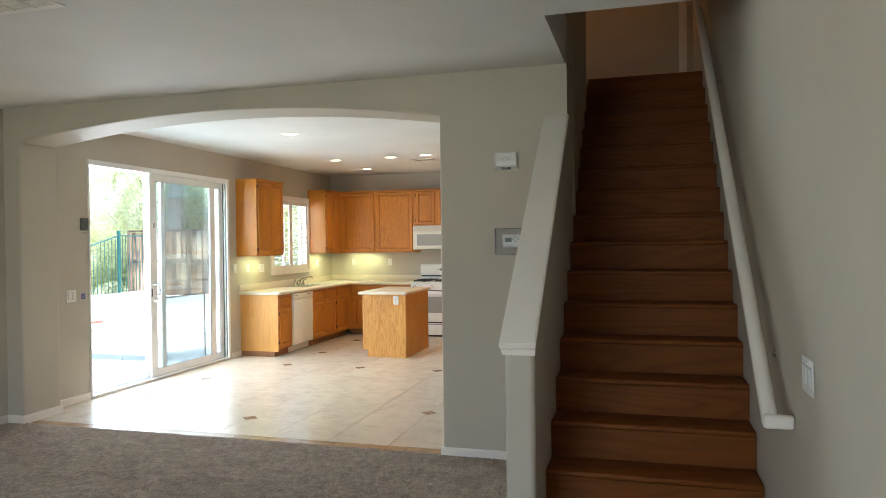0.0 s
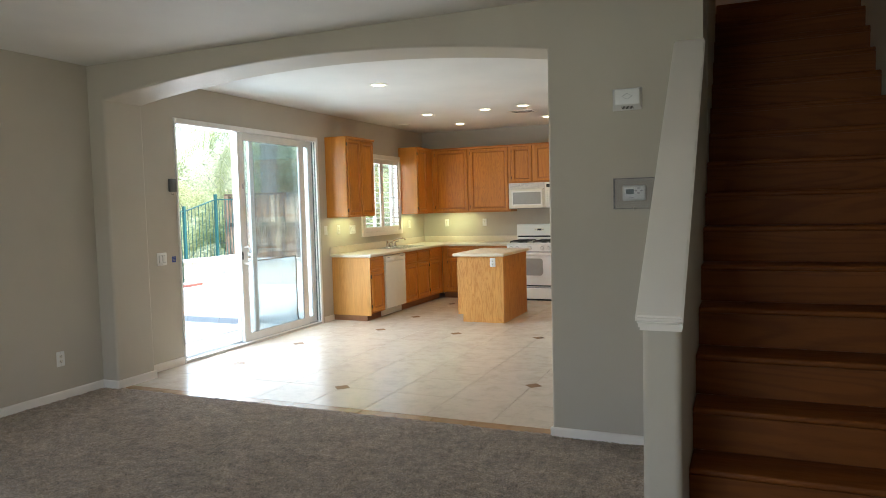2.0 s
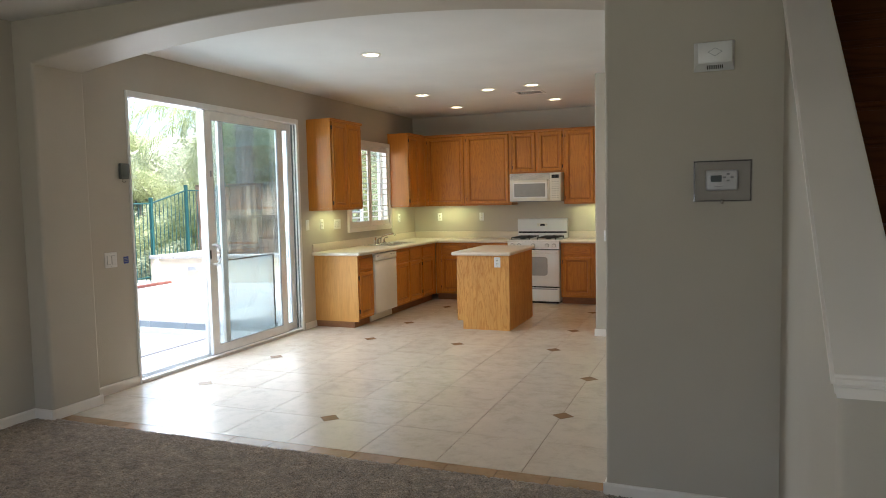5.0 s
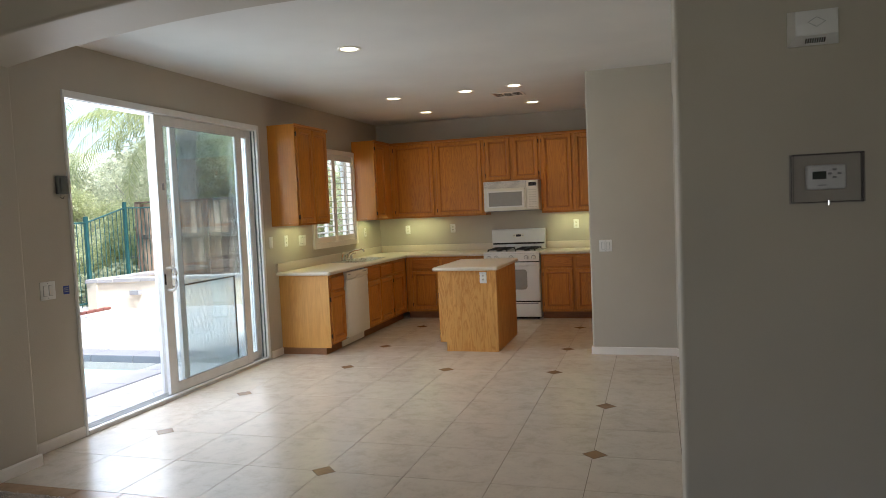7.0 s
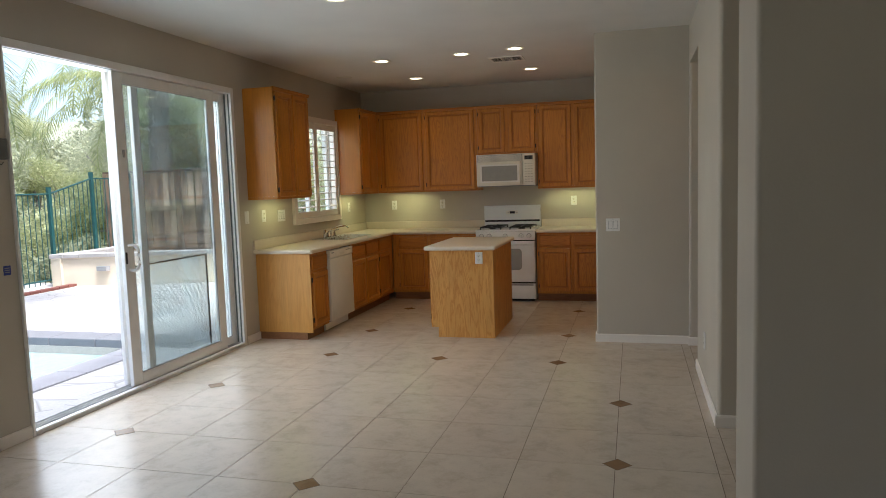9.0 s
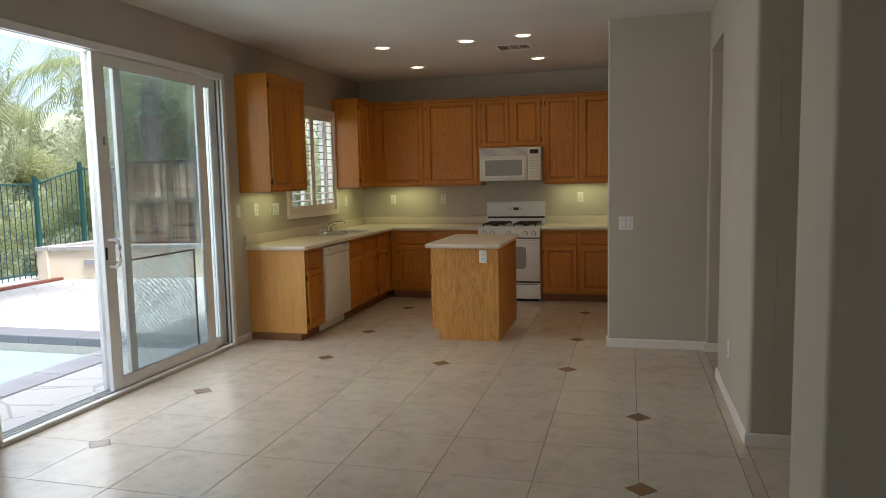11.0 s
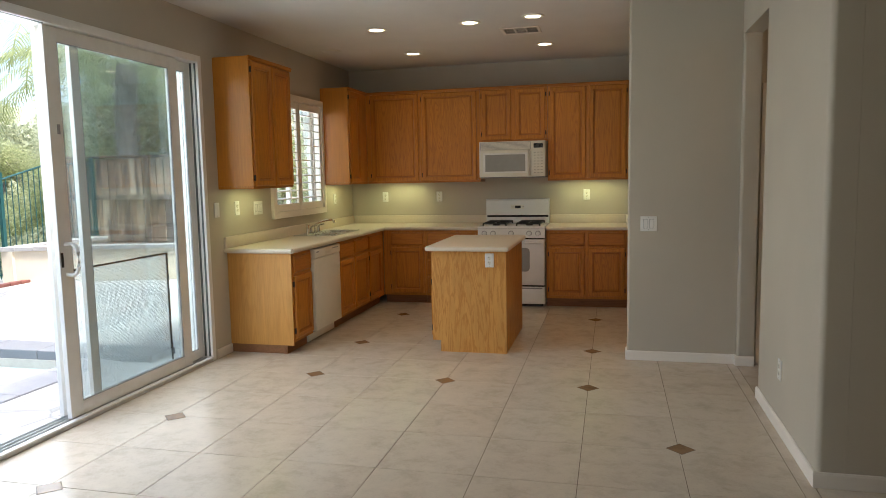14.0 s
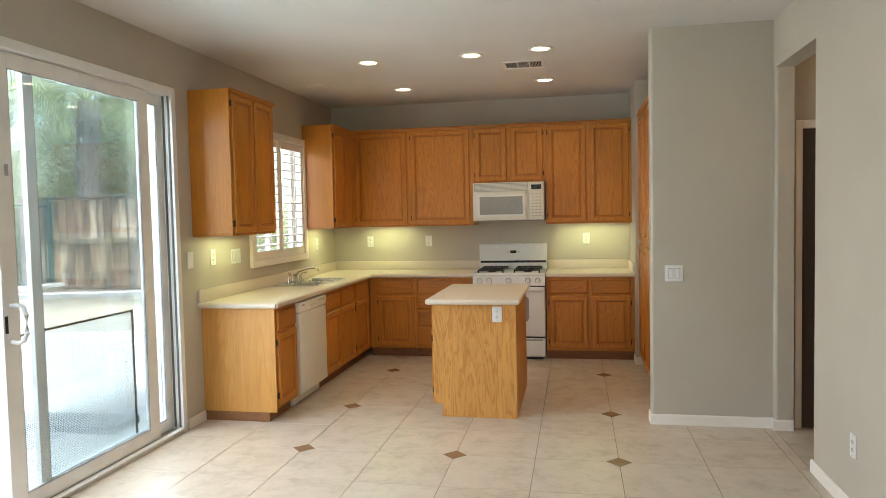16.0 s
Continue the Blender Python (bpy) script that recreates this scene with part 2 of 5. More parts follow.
def tube(bm, pts, r, n=10):
    """A round bar along points."""
    pts = [Vector(p) for p in pts]
    rings = []
    for i, p in enumerate(pts):
        d = (pts[min(i + 1, len(pts) - 1)] - pts[max(i - 1, 0)]).normalized()
        q = d.to_track_quat("Z", "Y")
        rings.append([bm.verts.new(p + q @ Vector((r * math.cos(2 * math.pi * k / n), r * math.sin(2 * math.pi * k / n), 0))) for k in range(n)])
    for a, b in zip(rings, rings[1:]):
        for k in range(n):
            bm.faces.new((a[k], a[(k + 1) % n], b[(k + 1) % n], b[k]))
    bm.faces.new(rings[0][::-1])
    bm.faces.new(rings[-1])
    return bm


def prism(bm, outline, axis, a, b):
    """A solid from a 2D outline, swept along an axis from a to b. Outline in the two other axes, in xyz order."""
    def at(p, s):
        q = list(p)
        q.insert("xyz".index(axis), s)
        return q
    lo = [bm.verts.new(at(p, a)) for p in outline]
    hi = [bm.verts.new(at(p, b)) for p in outline]
    n = len(lo)
    fs = [bm.faces.new(lo), bm.faces.new(hi)]
    fs += [bm.faces.new((lo[i], lo[(i + 1) % n], hi[(i + 1) % n], hi[i])) for i in range(n)]
    bmesh.ops.recalc_face_normals(bm, faces=fs)
    return bm


def rings_panel(bm, w, h, rings, y0=0.0, groove=()):
    """A panel in the xz plane from concentric rectangles (inset, y); closed at the back and in the middle."""
    loops = []
    for ins, y in rings:
        loops.append([bm.verts.new((x, y0 + y, z)) for x, z in ((ins, ins), (w - ins, ins), (w - ins, h - ins), (ins, h - ins))])
    fs = []
    for i, (a, b) in enumerate(zip(loops, loops[1:])):
        for k in range(4):
            f = bm.faces.new((a[k], a[(k + 1) % 4], b[(k + 1) % 4], b[k]))
            f.material_index = 1 if i in groove else 0
            fs.append(f)
    fs.append(bm.faces.new(loops[0][::-1]))
    fs.append(bm.faces.new(loops[-1]))
    bmesh.ops.recalc_face_normals(bm, faces=fs)
    return bm


def mesh_of(name, bm, material, smooth=None):
    me = bpy.data.meshes.new(name)
    bm.to_mesh(me)
    bm.free()
    me.materials.append(material)
    if smooth:
        for p in me.polygons:
            p.use_smooth = True
        me.set_sharp_from_angle(angle=radians(smooth))
    return me


def part(name, bm, material, parent, label="", smooth=None):
    """One mesh object under a thing or a part, in the thing's own axes."""
    ob = new(name, mesh_of(name, bm, material, smooth))
    ob.parent = parent
    if label:
        ob["label"] = label
    return ob


def thing(name, m, label, category, group="", kind=""):
    ob = new(name)
    ob.empty_display_size = 0.1
    ob.matrix_world = m
    return tagged(ob, label, category, group, kind)


def solid(name, bm, material, label, category, kind="structure", smooth=None, group=""):
    return tagged(new(name, mesh_of(name, bm, material, smooth)), label, category, group, kind)


def B():
    return bmesh.new()


# ---- large structure ----
XL, XR, YB, YA0, YA1, ZC = -5.60, 0.50, 12.27, 5.38, 5.80, 2.84   # side walls, back wall, arch wall, ceiling
AX0, AX1 = -5.42, -1.50                                            # arch opening
HX = -1.405                                                        # hall-side wall of the dining space
NY = 9.50                                                          # face of the short partition
TH = 0.14

# floor slab under everything
solid("floor", box(B(), XL - 0.1, XR + 3.0, -1.94, YB + 0.1, -0.15, -0.003), M_grout, "grout bed below the beige floor tiles", "floor")


def wall_left():
    """West wall with the sliding door and the kitchen window cut through."""
    bm = B()
    x0, x1 = XL - 0.16, XL
    dy0, dy1, dz = 6.36, 8.93, 2.50
    wy0, wy1, wz0, wz1 = 10.12, 11.30, 1.18, 2.32
    box(bm, x0, x1, -1.94, dy0, -0.15, ZC + 0.1)
    box(bm, x0, x1, dy0, dy1, dz, ZC + 0.1)
    box(bm, x0, x1, dy1, wy0, -0.15, ZC + 0.1)
    box(bm, x0, x1, wy0, wy1, -0.15, wz0)
    box(bm, x0, x1, wy0, wy1, wz1, ZC + 0.1)
    box(bm, x0, x1, wy1, YB + 0.1, -0.15, ZC + 0.1)
    return solid("wall_west", bm, M_wall, "greige painted wall with sliding door and window openings", "wall")


wall_left()
solid("wall_north", box(B(), XL - 0.16, -1.2, YB, YB + 0.14, -0.15, ZC + 0.1), M_wall, "greige painted kitchen back wall", "wall")


def arch_wall():
    """Wall between living room and kitchen with the wide segmental arch."""
    xs = 40
    bm = B()
    zs, rise = 2.53, 0.155
    mid, half = (AX0 + AX1) / 2, (AX1 - AX0) / 2
    outline = [(XL, -0.1), (AX0, -0.1)]
    for k in range(xs + 1):
        u = -1 + 2 * k / xs
        outline.append((mid + half * u, zs + rise * (1 - u * u)))
    outline += [(AX1, -0.1), (-0.56, -0.1), (-0.56, ZC + 0.1), (XL, ZC + 0.1)]
    prism(bm, outline, "y", YA0, YA1)
    es = [e for e in bm.edges if all(abs(v.co.y - YA0) < 1e-5 or abs(v.co.y - YA1) < 1e-5 for v in e.verts) and abs(e.verts[0].co.y - e.verts[1].co.y) < 1e-5
          and all(AX0 - 1e-4 <= v.co.x <= AX1 + 1e-4 and v.co.z < 2.75 for v in e.verts)]
    bmesh.ops.bevel(bm, geom=es, offset=0.02, segments=6, affect="EDGES", profile=0.5)
    return solid("wall_arch", bm, M_wall, "greige wall with wide shallow arched opening and rounded corners", "wall")


arch_wall()


def rounded_wall(name, x0, x1, y0, y1, corners, label, z1=ZC + 0.1, r=0.02, z0=-0.1):
    """A wall block whose listed upright corners are bullnosed."""
    pts = []
    for cx, cy, sx, sy in ((x0, y0, 1, 1), (x1, y0, -1, 1), (x1, y1, -1, -1), (x0, y1, 1, -1)):
        tag = ("w" if cx == x0 else "e") + ("s" if cy == y0 else "n")
        if tag in corners:
            c = (cx + sx * r, cy + sy * r)
            arc = [(c[0] - sx * r * math.cos(a), c[1] - sy * r * math.sin(a)) for a in [k * math.pi / 36 for k in range(19)]]
            if tag in ("ws", "en"):
                pts += arc
            else:
                pts += arc[::-1]
        else:
            pts.append((cx, cy))
    bm = B()
    prism(bm, pts, "z", z0, z1)
    return solid(name, bm, M_wall, label, "wall")


# short partition with the pantry behind it, hall opening and the wall towards the stairs
rounded_wall("wall_partition", -2.226, HX - 0.002, NY, NY + 0.12, ("ws",), "short greige partition wall with a light switch")
HY0, HY1, HZ = 8.66, NY - 0.05, 2.51                               # hall opening
rounded_wall("wall_hall_jamb", HX, HX + 0.12, HY1, NY + 0.12, ("ws",), "greige door jamb of the hall opening", HZ)
rounded_wall("wall_hall", HX, HX + 0.13, 7.29, HY0, ("ws", "wn"), "greige wall beside the hall opening", HZ, 0.028)
rounded_wall("wall_hall_header", HX, HX + 0.13, 7.29, NY + 0.12, ("ws",), "greige header above the hall opening", ZC + 0.1, 0.028, HZ + 0.0005)
solid("wall_under_stairs", box(B(), HX + 0.131, 2.2, 7.29, 7.43, -0.1, ZC + 0.1), M_wall, "greige wall closing the side passage", "wall")
solid("wall_pantry_side", box(B(), -2.17, -2.03, 11.52, YB - 0.001, -0.1, ZC + 0.1), M_wall, "greige wall end beside the kitchen cabinets", "wall")
solid("wall_pantry_back", box(B(), -1.55, -1.41, NY + 0.121, YB - 0.001, -0.1, ZC + 0.1), M_wall, "greige wall behind the pantry cabinet", "wall")
# hall behind the opening
solid("wall_hall_end", box(B(), HX + 0.131, 3.4, 9.52, 9.64, -0.1, ZC + 0.1), M_wall, "greige end wall of the hall", "wall")
solid("wall_hall_far", box(B(), 2.2, 2.32, 5.8, 10.3, -0.1, ZC + 0.1), M_wall, "greige far wall of the hall", "wall")
# living room and stairwell
solid("wall_east", box(B(), XR, XR + 0.14, -1.94, 9.2, -0.15, 5.7), M_wall, "greige wall along the staircase", "wall")


def wall_south():
    bm = B()
    wx0, wx1, wz0, wz1 = -3.95, -1.25, 0.65, 2.35
    box(bm, XL, wx0, -1.94, -1.80, -0.15, ZC + 0.1)
    box(bm, wx1, XR, -1.94, -1.80, -0.15, ZC + 0.1)
    box(bm, wx0, wx1, -1.94, -1.80, -0.15, wz0)
    box(bm, wx0, wx1, -1.94, -1.80, wz1, ZC + 0.1)
    return solid("wall_south", bm, M_wall, "greige front wall of the living room with a window opening", "wall")


wall_south()

# ceilings
SY = 4.29                                   # edge of the stair opening
bm = B()
box(bm, XL, -0.57, -1.94, YA0, ZC, ZC + 0.30)
box(bm, -0.57, XR, -1.94, SY, ZC, ZC + 0.30)
solid("ceiling_living", bm, M_ceil, "white living room ceiling ending at the stair opening", "ceiling")
bm = B()
box(bm, XL, -0.70, YA1, YB, ZC, ZC + 0.1)
box(bm, -0.70, 3.4, 7.43, 10.42, ZC, ZC + 0.1)
solid("ceiling_kitchen", bm, M_ceil, "white kitchen ceiling with recessed lights", "ceiling")
solid("ceiling_upstairs", box(B(), -2.5, XR + 0.1, 3.6, 9.3, 5.56, 5.7), M_ceil, "white ceiling above the stairwell", "ceiling")

# stairwell
RISE, RUN, Y2 = 0.1975, 0.236, 4.03
SX0 = -0.555
rounded_wall("wall_stairwell", -0.70, SX0, YA0 + 0.42, 7.2, (), "greige stairwell side wall", 3.10)
bm = box(B(), -0.70, SX0 - 0.001, SY, 7.2, 3.141, 5.6)
box(bm, -0.70, SX0 - 0.001, YA0 + 0.001, YA0 + 0.419, 2.941, 3.1405)
box(bm, -0.70, SX0 - 0.001, YA0 + 0.419, 7.2, 3.101, 3.1405)
solid("wall_stair_upper", bm, M_wall, "greige upper stairwell wall", "wall")
solid("wall_upstairs_front", box(B(), -0.70, XR, SY - 0.14, SY, 3.141, 5.6), M_wall, "greige wall over the stair opening", "wall")
solid("wall_upstairs_back", box(B(), -2.5, XR, 8.5, 8.62, 3.10, 5.6), M_wall, "greige landing wall at the top of the stairs", "wall")
solid("wall_upstairs_side", box(B(), -2.5, -2.4, 7.2, 8.5, 3.10, 5.6), M_wall, "greige side wall of the landing", "wall")
solid("wall_landing_front", box(B(), -2.5, -0.701, 7.1, 7.2, 3.10, 5.6), M_wall, "greige landing wall beside the stairwell", "wall")
solid("floor_upstairs", box(B(), -2.5, XR, Y2 + 14 * RUN + 0.30, 8.5, 2.95, 16 * RISE - 0.001), M_stair, "stained wooden landing floor", "floor")

# ---- stairs ----


def stairs():
    st = thing("staircase", pose(0, Y2 - RUN, 0), "straight staircase of dark stained wood between painted walls", "stairs", kind="structure")
    for n in range(1, 17):
        y = (n - 1) * RUN
        z = n * RISE
        bm = B()
        box(bm, SX0 + 0.001, XR - 0.001, y + 0.016, y + 0.036, z - RISE, z - 0.03)
        part("riser", bm, M_stair, st)
        bm = B()
        deep = RUN + 0.024 if n < 16 else 0.34
        box(bm, SX0 + 0.001, XR - 0.001, y, y + deep, z - 0.03, z, 0.011, 3)
        part("tread", bm, M_stair, st, smooth=40)
        bm = B()
        box(bm, SX0 + 0.001, XR - 0.001, y + 0.007, y + 0.0155, z - 0.045, z - 0.031)
        part("nosing_trim", bm, M_stair, st)
    return st


stairs()


def half_wall():
    """Sloping knee wall beside the stairs with its painted cap."""
    hw = thing("stair_knee_wall", pose(0, 3.69, 0), "greige knee wall with white sloping cap beside the stairs", "half wall", kind="structure")
    s = 0.807
    ln = YA0 - 3.69
    x0, x1, r = -0.70, -0.5553, 0.028
    arc = [k * math.pi / 36 for k in range(19)]
    plan = [(x0, ln)] + [(x0 + r - r * math.cos(q), r - r * math.sin(q)) for q in arc] + [(x1 - r + r * math.sin(q), r - r * math.cos(q)) for q in arc] + [(x1, ln)]
    bm = B()
    lo = [bm.verts.new((x, y, -0.05)) for x, y in plan]
    hi = [bm.verts.new((x, y, 1.045 + s * y)) for x, y in plan]
    bm.faces.new(lo)
    bm.faces.new(hi)
    for k in range(len(plan)):
        j = (k + 1) % len(plan)
        bm.faces.new((lo[k], lo[j], hi[j], hi[k]))
    bmesh.ops.recalc_face_normals(bm, faces=bm.faces)
    part("wall", bm, M_wall, hw)
    bm = B()
    prism(bm, [(-0.024, 1.072), (ln - 0.001, 1.072 + s * (ln + 0.023)), (ln - 0.001, 1.105 + s * (ln + 0.023)), (-0.03, 1.100), (-0.03, 1.078)], "x", -0.722, -0.546)
    bmesh.ops.bevel(bm, geom=[e for e in bm.edges], offset=0.007, segments=2, affect="EDGES")
    part("cap", bm, M_white, hw, "smooth white painted sloping cap", smooth=40)
    for k, (o, z0, z1) in enumerate(((0.016, 1.056, 1.0715), (0.009, 1.044, 1.0555))):
        bm = B()
        prism(bm, [(-o, z0), (ln - 0.001, z0 + s * (ln + o)), (ln - 0.001, z1 + s * (ln + o)), (-o, z1)], "x", -0.70 - o * 0.8, -0.5553 + o * 0.4)
        part("moulding", bm, M_white, hw)
    return hw


half_wall()


def handrail():
    hr = thing("handrail", pose(0, 3.36, 0), "white painted wooden handrail returned to the stairway wall", "handrail")
    s, ln = 0.806, 3.75
    prof = [(0.386, 0.010), (0.385, 0.030), (0.390, 0.044), (0.402, 0.053), (0.416, 0.056), (0.430, 0.053), (0.442, 0.044), (0.447, 0.030), (0.446, 0.010), (0.438, 0.0), (0.394, 0.0)]
    bm = B()
    lo = [bm.verts.new((x, 0.0, 0.85 + z)) for x, z in prof]
    hi = [bm.verts.new((x, ln, 0.85 + z + s * ln)) for x, z in prof]
    n = len(prof)
    bm.faces.new(lo)
    bm.faces.new(hi)
    for k in range(n):
        bm.faces.new((lo[k], lo[(k + 1) % n], hi[(k + 1) % n], hi[k]))
    bmesh.ops.recalc_face_normals(bm, faces=bm.faces)
    part("rail", bm, M_white, hr, smooth=50)
    part("wall_return", box(B(), 0.386, XR - 0.001, -0.045, -0.001, 0.85, 0.903, 0.012, 3), M_white, hr, smooth=40)
    for y in (0.38, 1.26, 2.4, 3.4):
        z = 0.85 + s * y
        bm = B()
        tube(bm, [(XR - 0.002, y, z - 0.07), (XR - 0.03, y, z - 0.075), (0.43, y, z - 0.045), (0.416, y, z - 0.004)], 0.006, 8)
        cyl(bm, (XR - 0.006, y, z - 0.07), (XR - 0.001, y, z - 0.07), 0.022, n=14)
        part("bracket", bm, M_steel, hr, "small metal bracket", smooth=40)
    return hr


handrail()

# ---- carpet ----


def carpet():
    x0, x1, y0, y1 = XL + 0.001, XR - 0.001, 3.5, 5.405
    step = 0.0105
    nx, ny = int((-0.68 - x0) / step), int((y1 - y0) / step)
    X, Y = np.meshgrid(np.linspace(x0, -0.68, nx), np.linspace(y0, y1, ny))
    rng = np.random.default_rng(4)
    Z = 0.006 + rng.normal(0, 0.0036, X.shape) + 0.0015 * np.sin(X * 7 + 1.3 * np.sin(Y * 3)) * np.sin(Y * 5)
    Y = Y + rng.normal(0, 0.002, X.shape)
    X = X + rng.normal(0, 0.002, X.shape)
    X[:, 0], X[:, -1] = x0, -0.68
    Y[0, :] = y0
    Y[-1, :] = 5.392 + 0.008 * np.sin(X[-1, :] * 3.1) + rng.normal(0, 0.003, nx) + np.where(X[-1, :] < AX0 + 0.4, 0.05 * (1 - (X[-1, :] - XL) / 0.58), 0)
    Z[-1, :] = -0.0028
    v = np.stack([X.ravel(), Y.ravel(), Z.ravel()], 1)
    i = np.arange(nx * ny).reshape(ny, nx)
    f = np.stack([i[:-1, :-1].ravel(), i[:-1, 1:].ravel(), i[1:, 1:].ravel(), i[1:, :-1].ravel()], 1)
    me = bpy.data.meshes.new("carpet")
    me.from_pydata(v.tolist(), [], f.tolist())
    me.materials.append(M_carpet)
    for p in me.polygons:
        p.use_smooth = True
    tagged(new("carpet", me), "taupe cut-pile carpet with footprints and vacuum marks", "carpet", kind="structure")
    bm = B()
    box(bm, x0, x1, -1.79, y0, -0.002, 0.006)
    box(bm, -0.68, x1, y0, 4.2, -0.002, 0.006)
    solid("carpet_rear", bm, M_carpet, "taupe cut-pile carpet in the rear of the living room", "carpet")


carpet()

# ---- baseboards ----


def baseboard(name, a, b, side, h=0.075):
    """A skirting board along a wall line from a to b (plan), standing out towards side."""
    a, b = Vector((*a, 0)), Vector((*b, 0))
    d = (b - a).normalized()
    n = Vector((*side, 0))
    bm = B()
    lo, hi = [], []
    for off, z in ((0.0005, -0.002), (0.013, -0.002), (0.013, h - 0.012), (0.009, h - 0.003), (0.004, h), (0.0005, h)):
        lo.append(bm.verts.new(a + n * off + Vector((0, 0, z))))
        hi.append(bm.verts.new(b + n * off + Vector((0, 0, z))))
    k = len(lo)
    fs = [bm.faces.new(lo), bm.faces.new(hi)] + [bm.faces.new((lo[i], lo[(i + 1) % k], hi[(i + 1) % k], hi[i])) for i in range(k)]
    bmesh.ops.recalc_face_normals(bm, faces=fs)
    return solid(name, bm, M_white, "white painted baseboard", "baseboard")


baseboard("baseboard_1", (XL, -1.79), (XL, YA0), (1, 0))
baseboard("baseboard_2", (XL + 0.013, YA0), (AX0 + 0.012, YA0), (0, -1))
baseboard("baseboard_3", (AX0, YA0), (AX0, YA1 + 0.012), (1, 0))
baseboard("baseboard_4", (XL, YA1), (XL, 6.355), (1, 0))
baseboard("baseboard_5", (AX1 - 0.013, YA0), (-0.692, YA0), (0, -1), 0.065)
baseboard("baseboard_6", (AX1, YA0), (AX1, YA1), (-1, 0), 0.065)
baseboard("baseboard_7", (XL, 8.96), (XL, 9.2), (1, 0))
baseboard("baseboard_8", (-2.226 - 0.012, NY), (HX - 0.002, NY), (0, -1))
baseboard("baseboard_9", (-2.226, NY), (-2.226, NY + 0.12), (-1, 0))
baseboard("baseboard_10", (HX - 0.013, HY1), (HX + 0.12, HY1), (0, -1))
baseboard("baseboard_11", (HX, HY1), (HX, NY - 0.014), (-1, 0))
baseboard("baseboard_12", (HX, 7.29), (HX, HY0), (-1, 0))
baseboard("baseboard_13", (HX - 0.012, 7.29), (-0.72, 7.29), (0, -1))
baseboard("baseboard_14", (-2.17, 11.52), (-2.17, 11.69), (-1, 0))
baseboard("baseboard_15", (-2.182, 11.52), (-2.06, 11.52), (0, -1))
baseboard("baseboard_16", (XR, -1.79), (XR, 3.78), (-1, 0))

# ---- small wall fittings (local axes: x along the wall, y into the room is negative) ----
ON_BACK = lambda x, y, z: pose(x, y, z)                     # faces -y
ON_WEST = lambda x, y, z: pose(x, y, z, 0, 0, 90)           # faces +x
ON_EAST = lambda x, y, z: pose(x, y, z, 0, 0, -90)          # faces -x


def plate(m, w, h, gangs, kind, label):
    """Cover plate with rockers, sockets or nothing; its lower middle at the pose."""
    cat = {"switch": "light switch", "outlet": "outlet", "blank": "wall plate"}[kind]
    t = thing(cat.replace(" ", "_"), m, label, cat)
    part("cover_plate", box(B(), -w / 2, w / 2, -0.007, -0.0005, 0, h, 0.003), M_switch, t, smooth=40)
    for g in range(gangs):
        cx = (g - (gangs - 1) / 2) * 0.046
        if kind == "switch":
            part("rocker", box(B(), cx - 0.0155, cx + 0.0155, -0.0115, -0.0072, h / 2 - 0.034, h / 2 + 0.034, 0.002), M_switch, t)
            part("gap", box(B(), cx - 0.018, cx + 0.018, -0.0076, -0.0069, h / 2 - 0.0365, h / 2 + 0.0365), M_grey, t)
        elif kind == "outlet":
            for s in (-0.02, 0.02):
                bm = B()
                cyl(bm, (cx, -0.0095, h / 2 + s), (cx, -0.0071, h / 2 + s), 0.0165, n=20)
                rec = part("socket", bm, M_plastic, t)
                bm = B()
                box(bm, cx - 0.0075, cx - 0.005, -0.0101, -0.0093, h / 2 + s - 0.001, h / 2 + s + 0.008)
                box(bm, cx + 0.005, cx + 0.0075, -0.0101, -0.0093, h / 2 + s - 0.001, h / 2 + s + 0.008)
                cyl(bm, (cx, -0.0101, h / 2 + s - 0.008), (cx, -0.0093, h / 2 + s - 0.008), 0.003, n=8)
                part("slots", bm, M_darkgap, rec)
    for s in (0.012, h - 0.012):
        part("screw", cyl(B(), (0, -0.0082, s), (0, -0.0069, s), 0.003, n=8), M_grey, t)
    return t


plate(ON_WEST(XL, 6.125, 1.03), 0.125, 0.125, 2, "switch", "white double rocker switch beside the sliding door")
plate(ON_WEST(XL, 9.07, 1.19), 0.075, 0.125, 0, "blank", "white blank wall plate beside the sliding door")
plate(ON_WEST(XL, 9.40, 1.19), 0.075, 0.125, 1, "outlet", "white outlet on the kitchen wall above the counter")
plate(ON_WEST(XL, 9.78, 1.175), 0.165, 0.125, 3, "switch", "white triple rocker switch above the counter")
plate(ON_WEST(XL, 11.67, 1.19), 0.075, 0.125, 1, "outlet", "white outlet in the corner above the counter")
plate(ON_BACK(-5.153, YB, 1.185), 0.075, 0.125, 1, "outlet", "white outlet on the yellow-lit back wall")
plate(ON_BACK(-4.447, YB, 1.185), 0.075, 0.125, 1, "outlet", "white outlet on the yellow-lit back wall")
plate(ON_BACK(-2.645, YB, 1.19), 0.075, 0.125, 1, "outlet", "white outlet on the back wall beside the range")
plate(ON_BACK(-2.07, NY, 1.04), 0.125, 0.118, 2, "switch", "white double rocker switch on the partition wall")
plate(ON_EAST(HX, 8.04, 0.30), 0.075, 0.12, 1, "outlet", "white outlet low on the wall beside the hall")
plate(ON_WEST(XL, 4.965, 0.285), 0.075, 0.125, 1, "outlet", "white outlet low on the living room wall")
plate(ON_EAST(XR, 3.09, 1.04), 0.165, 0.125, 3, "switch", "white triple rocker switch on the stairway wall")


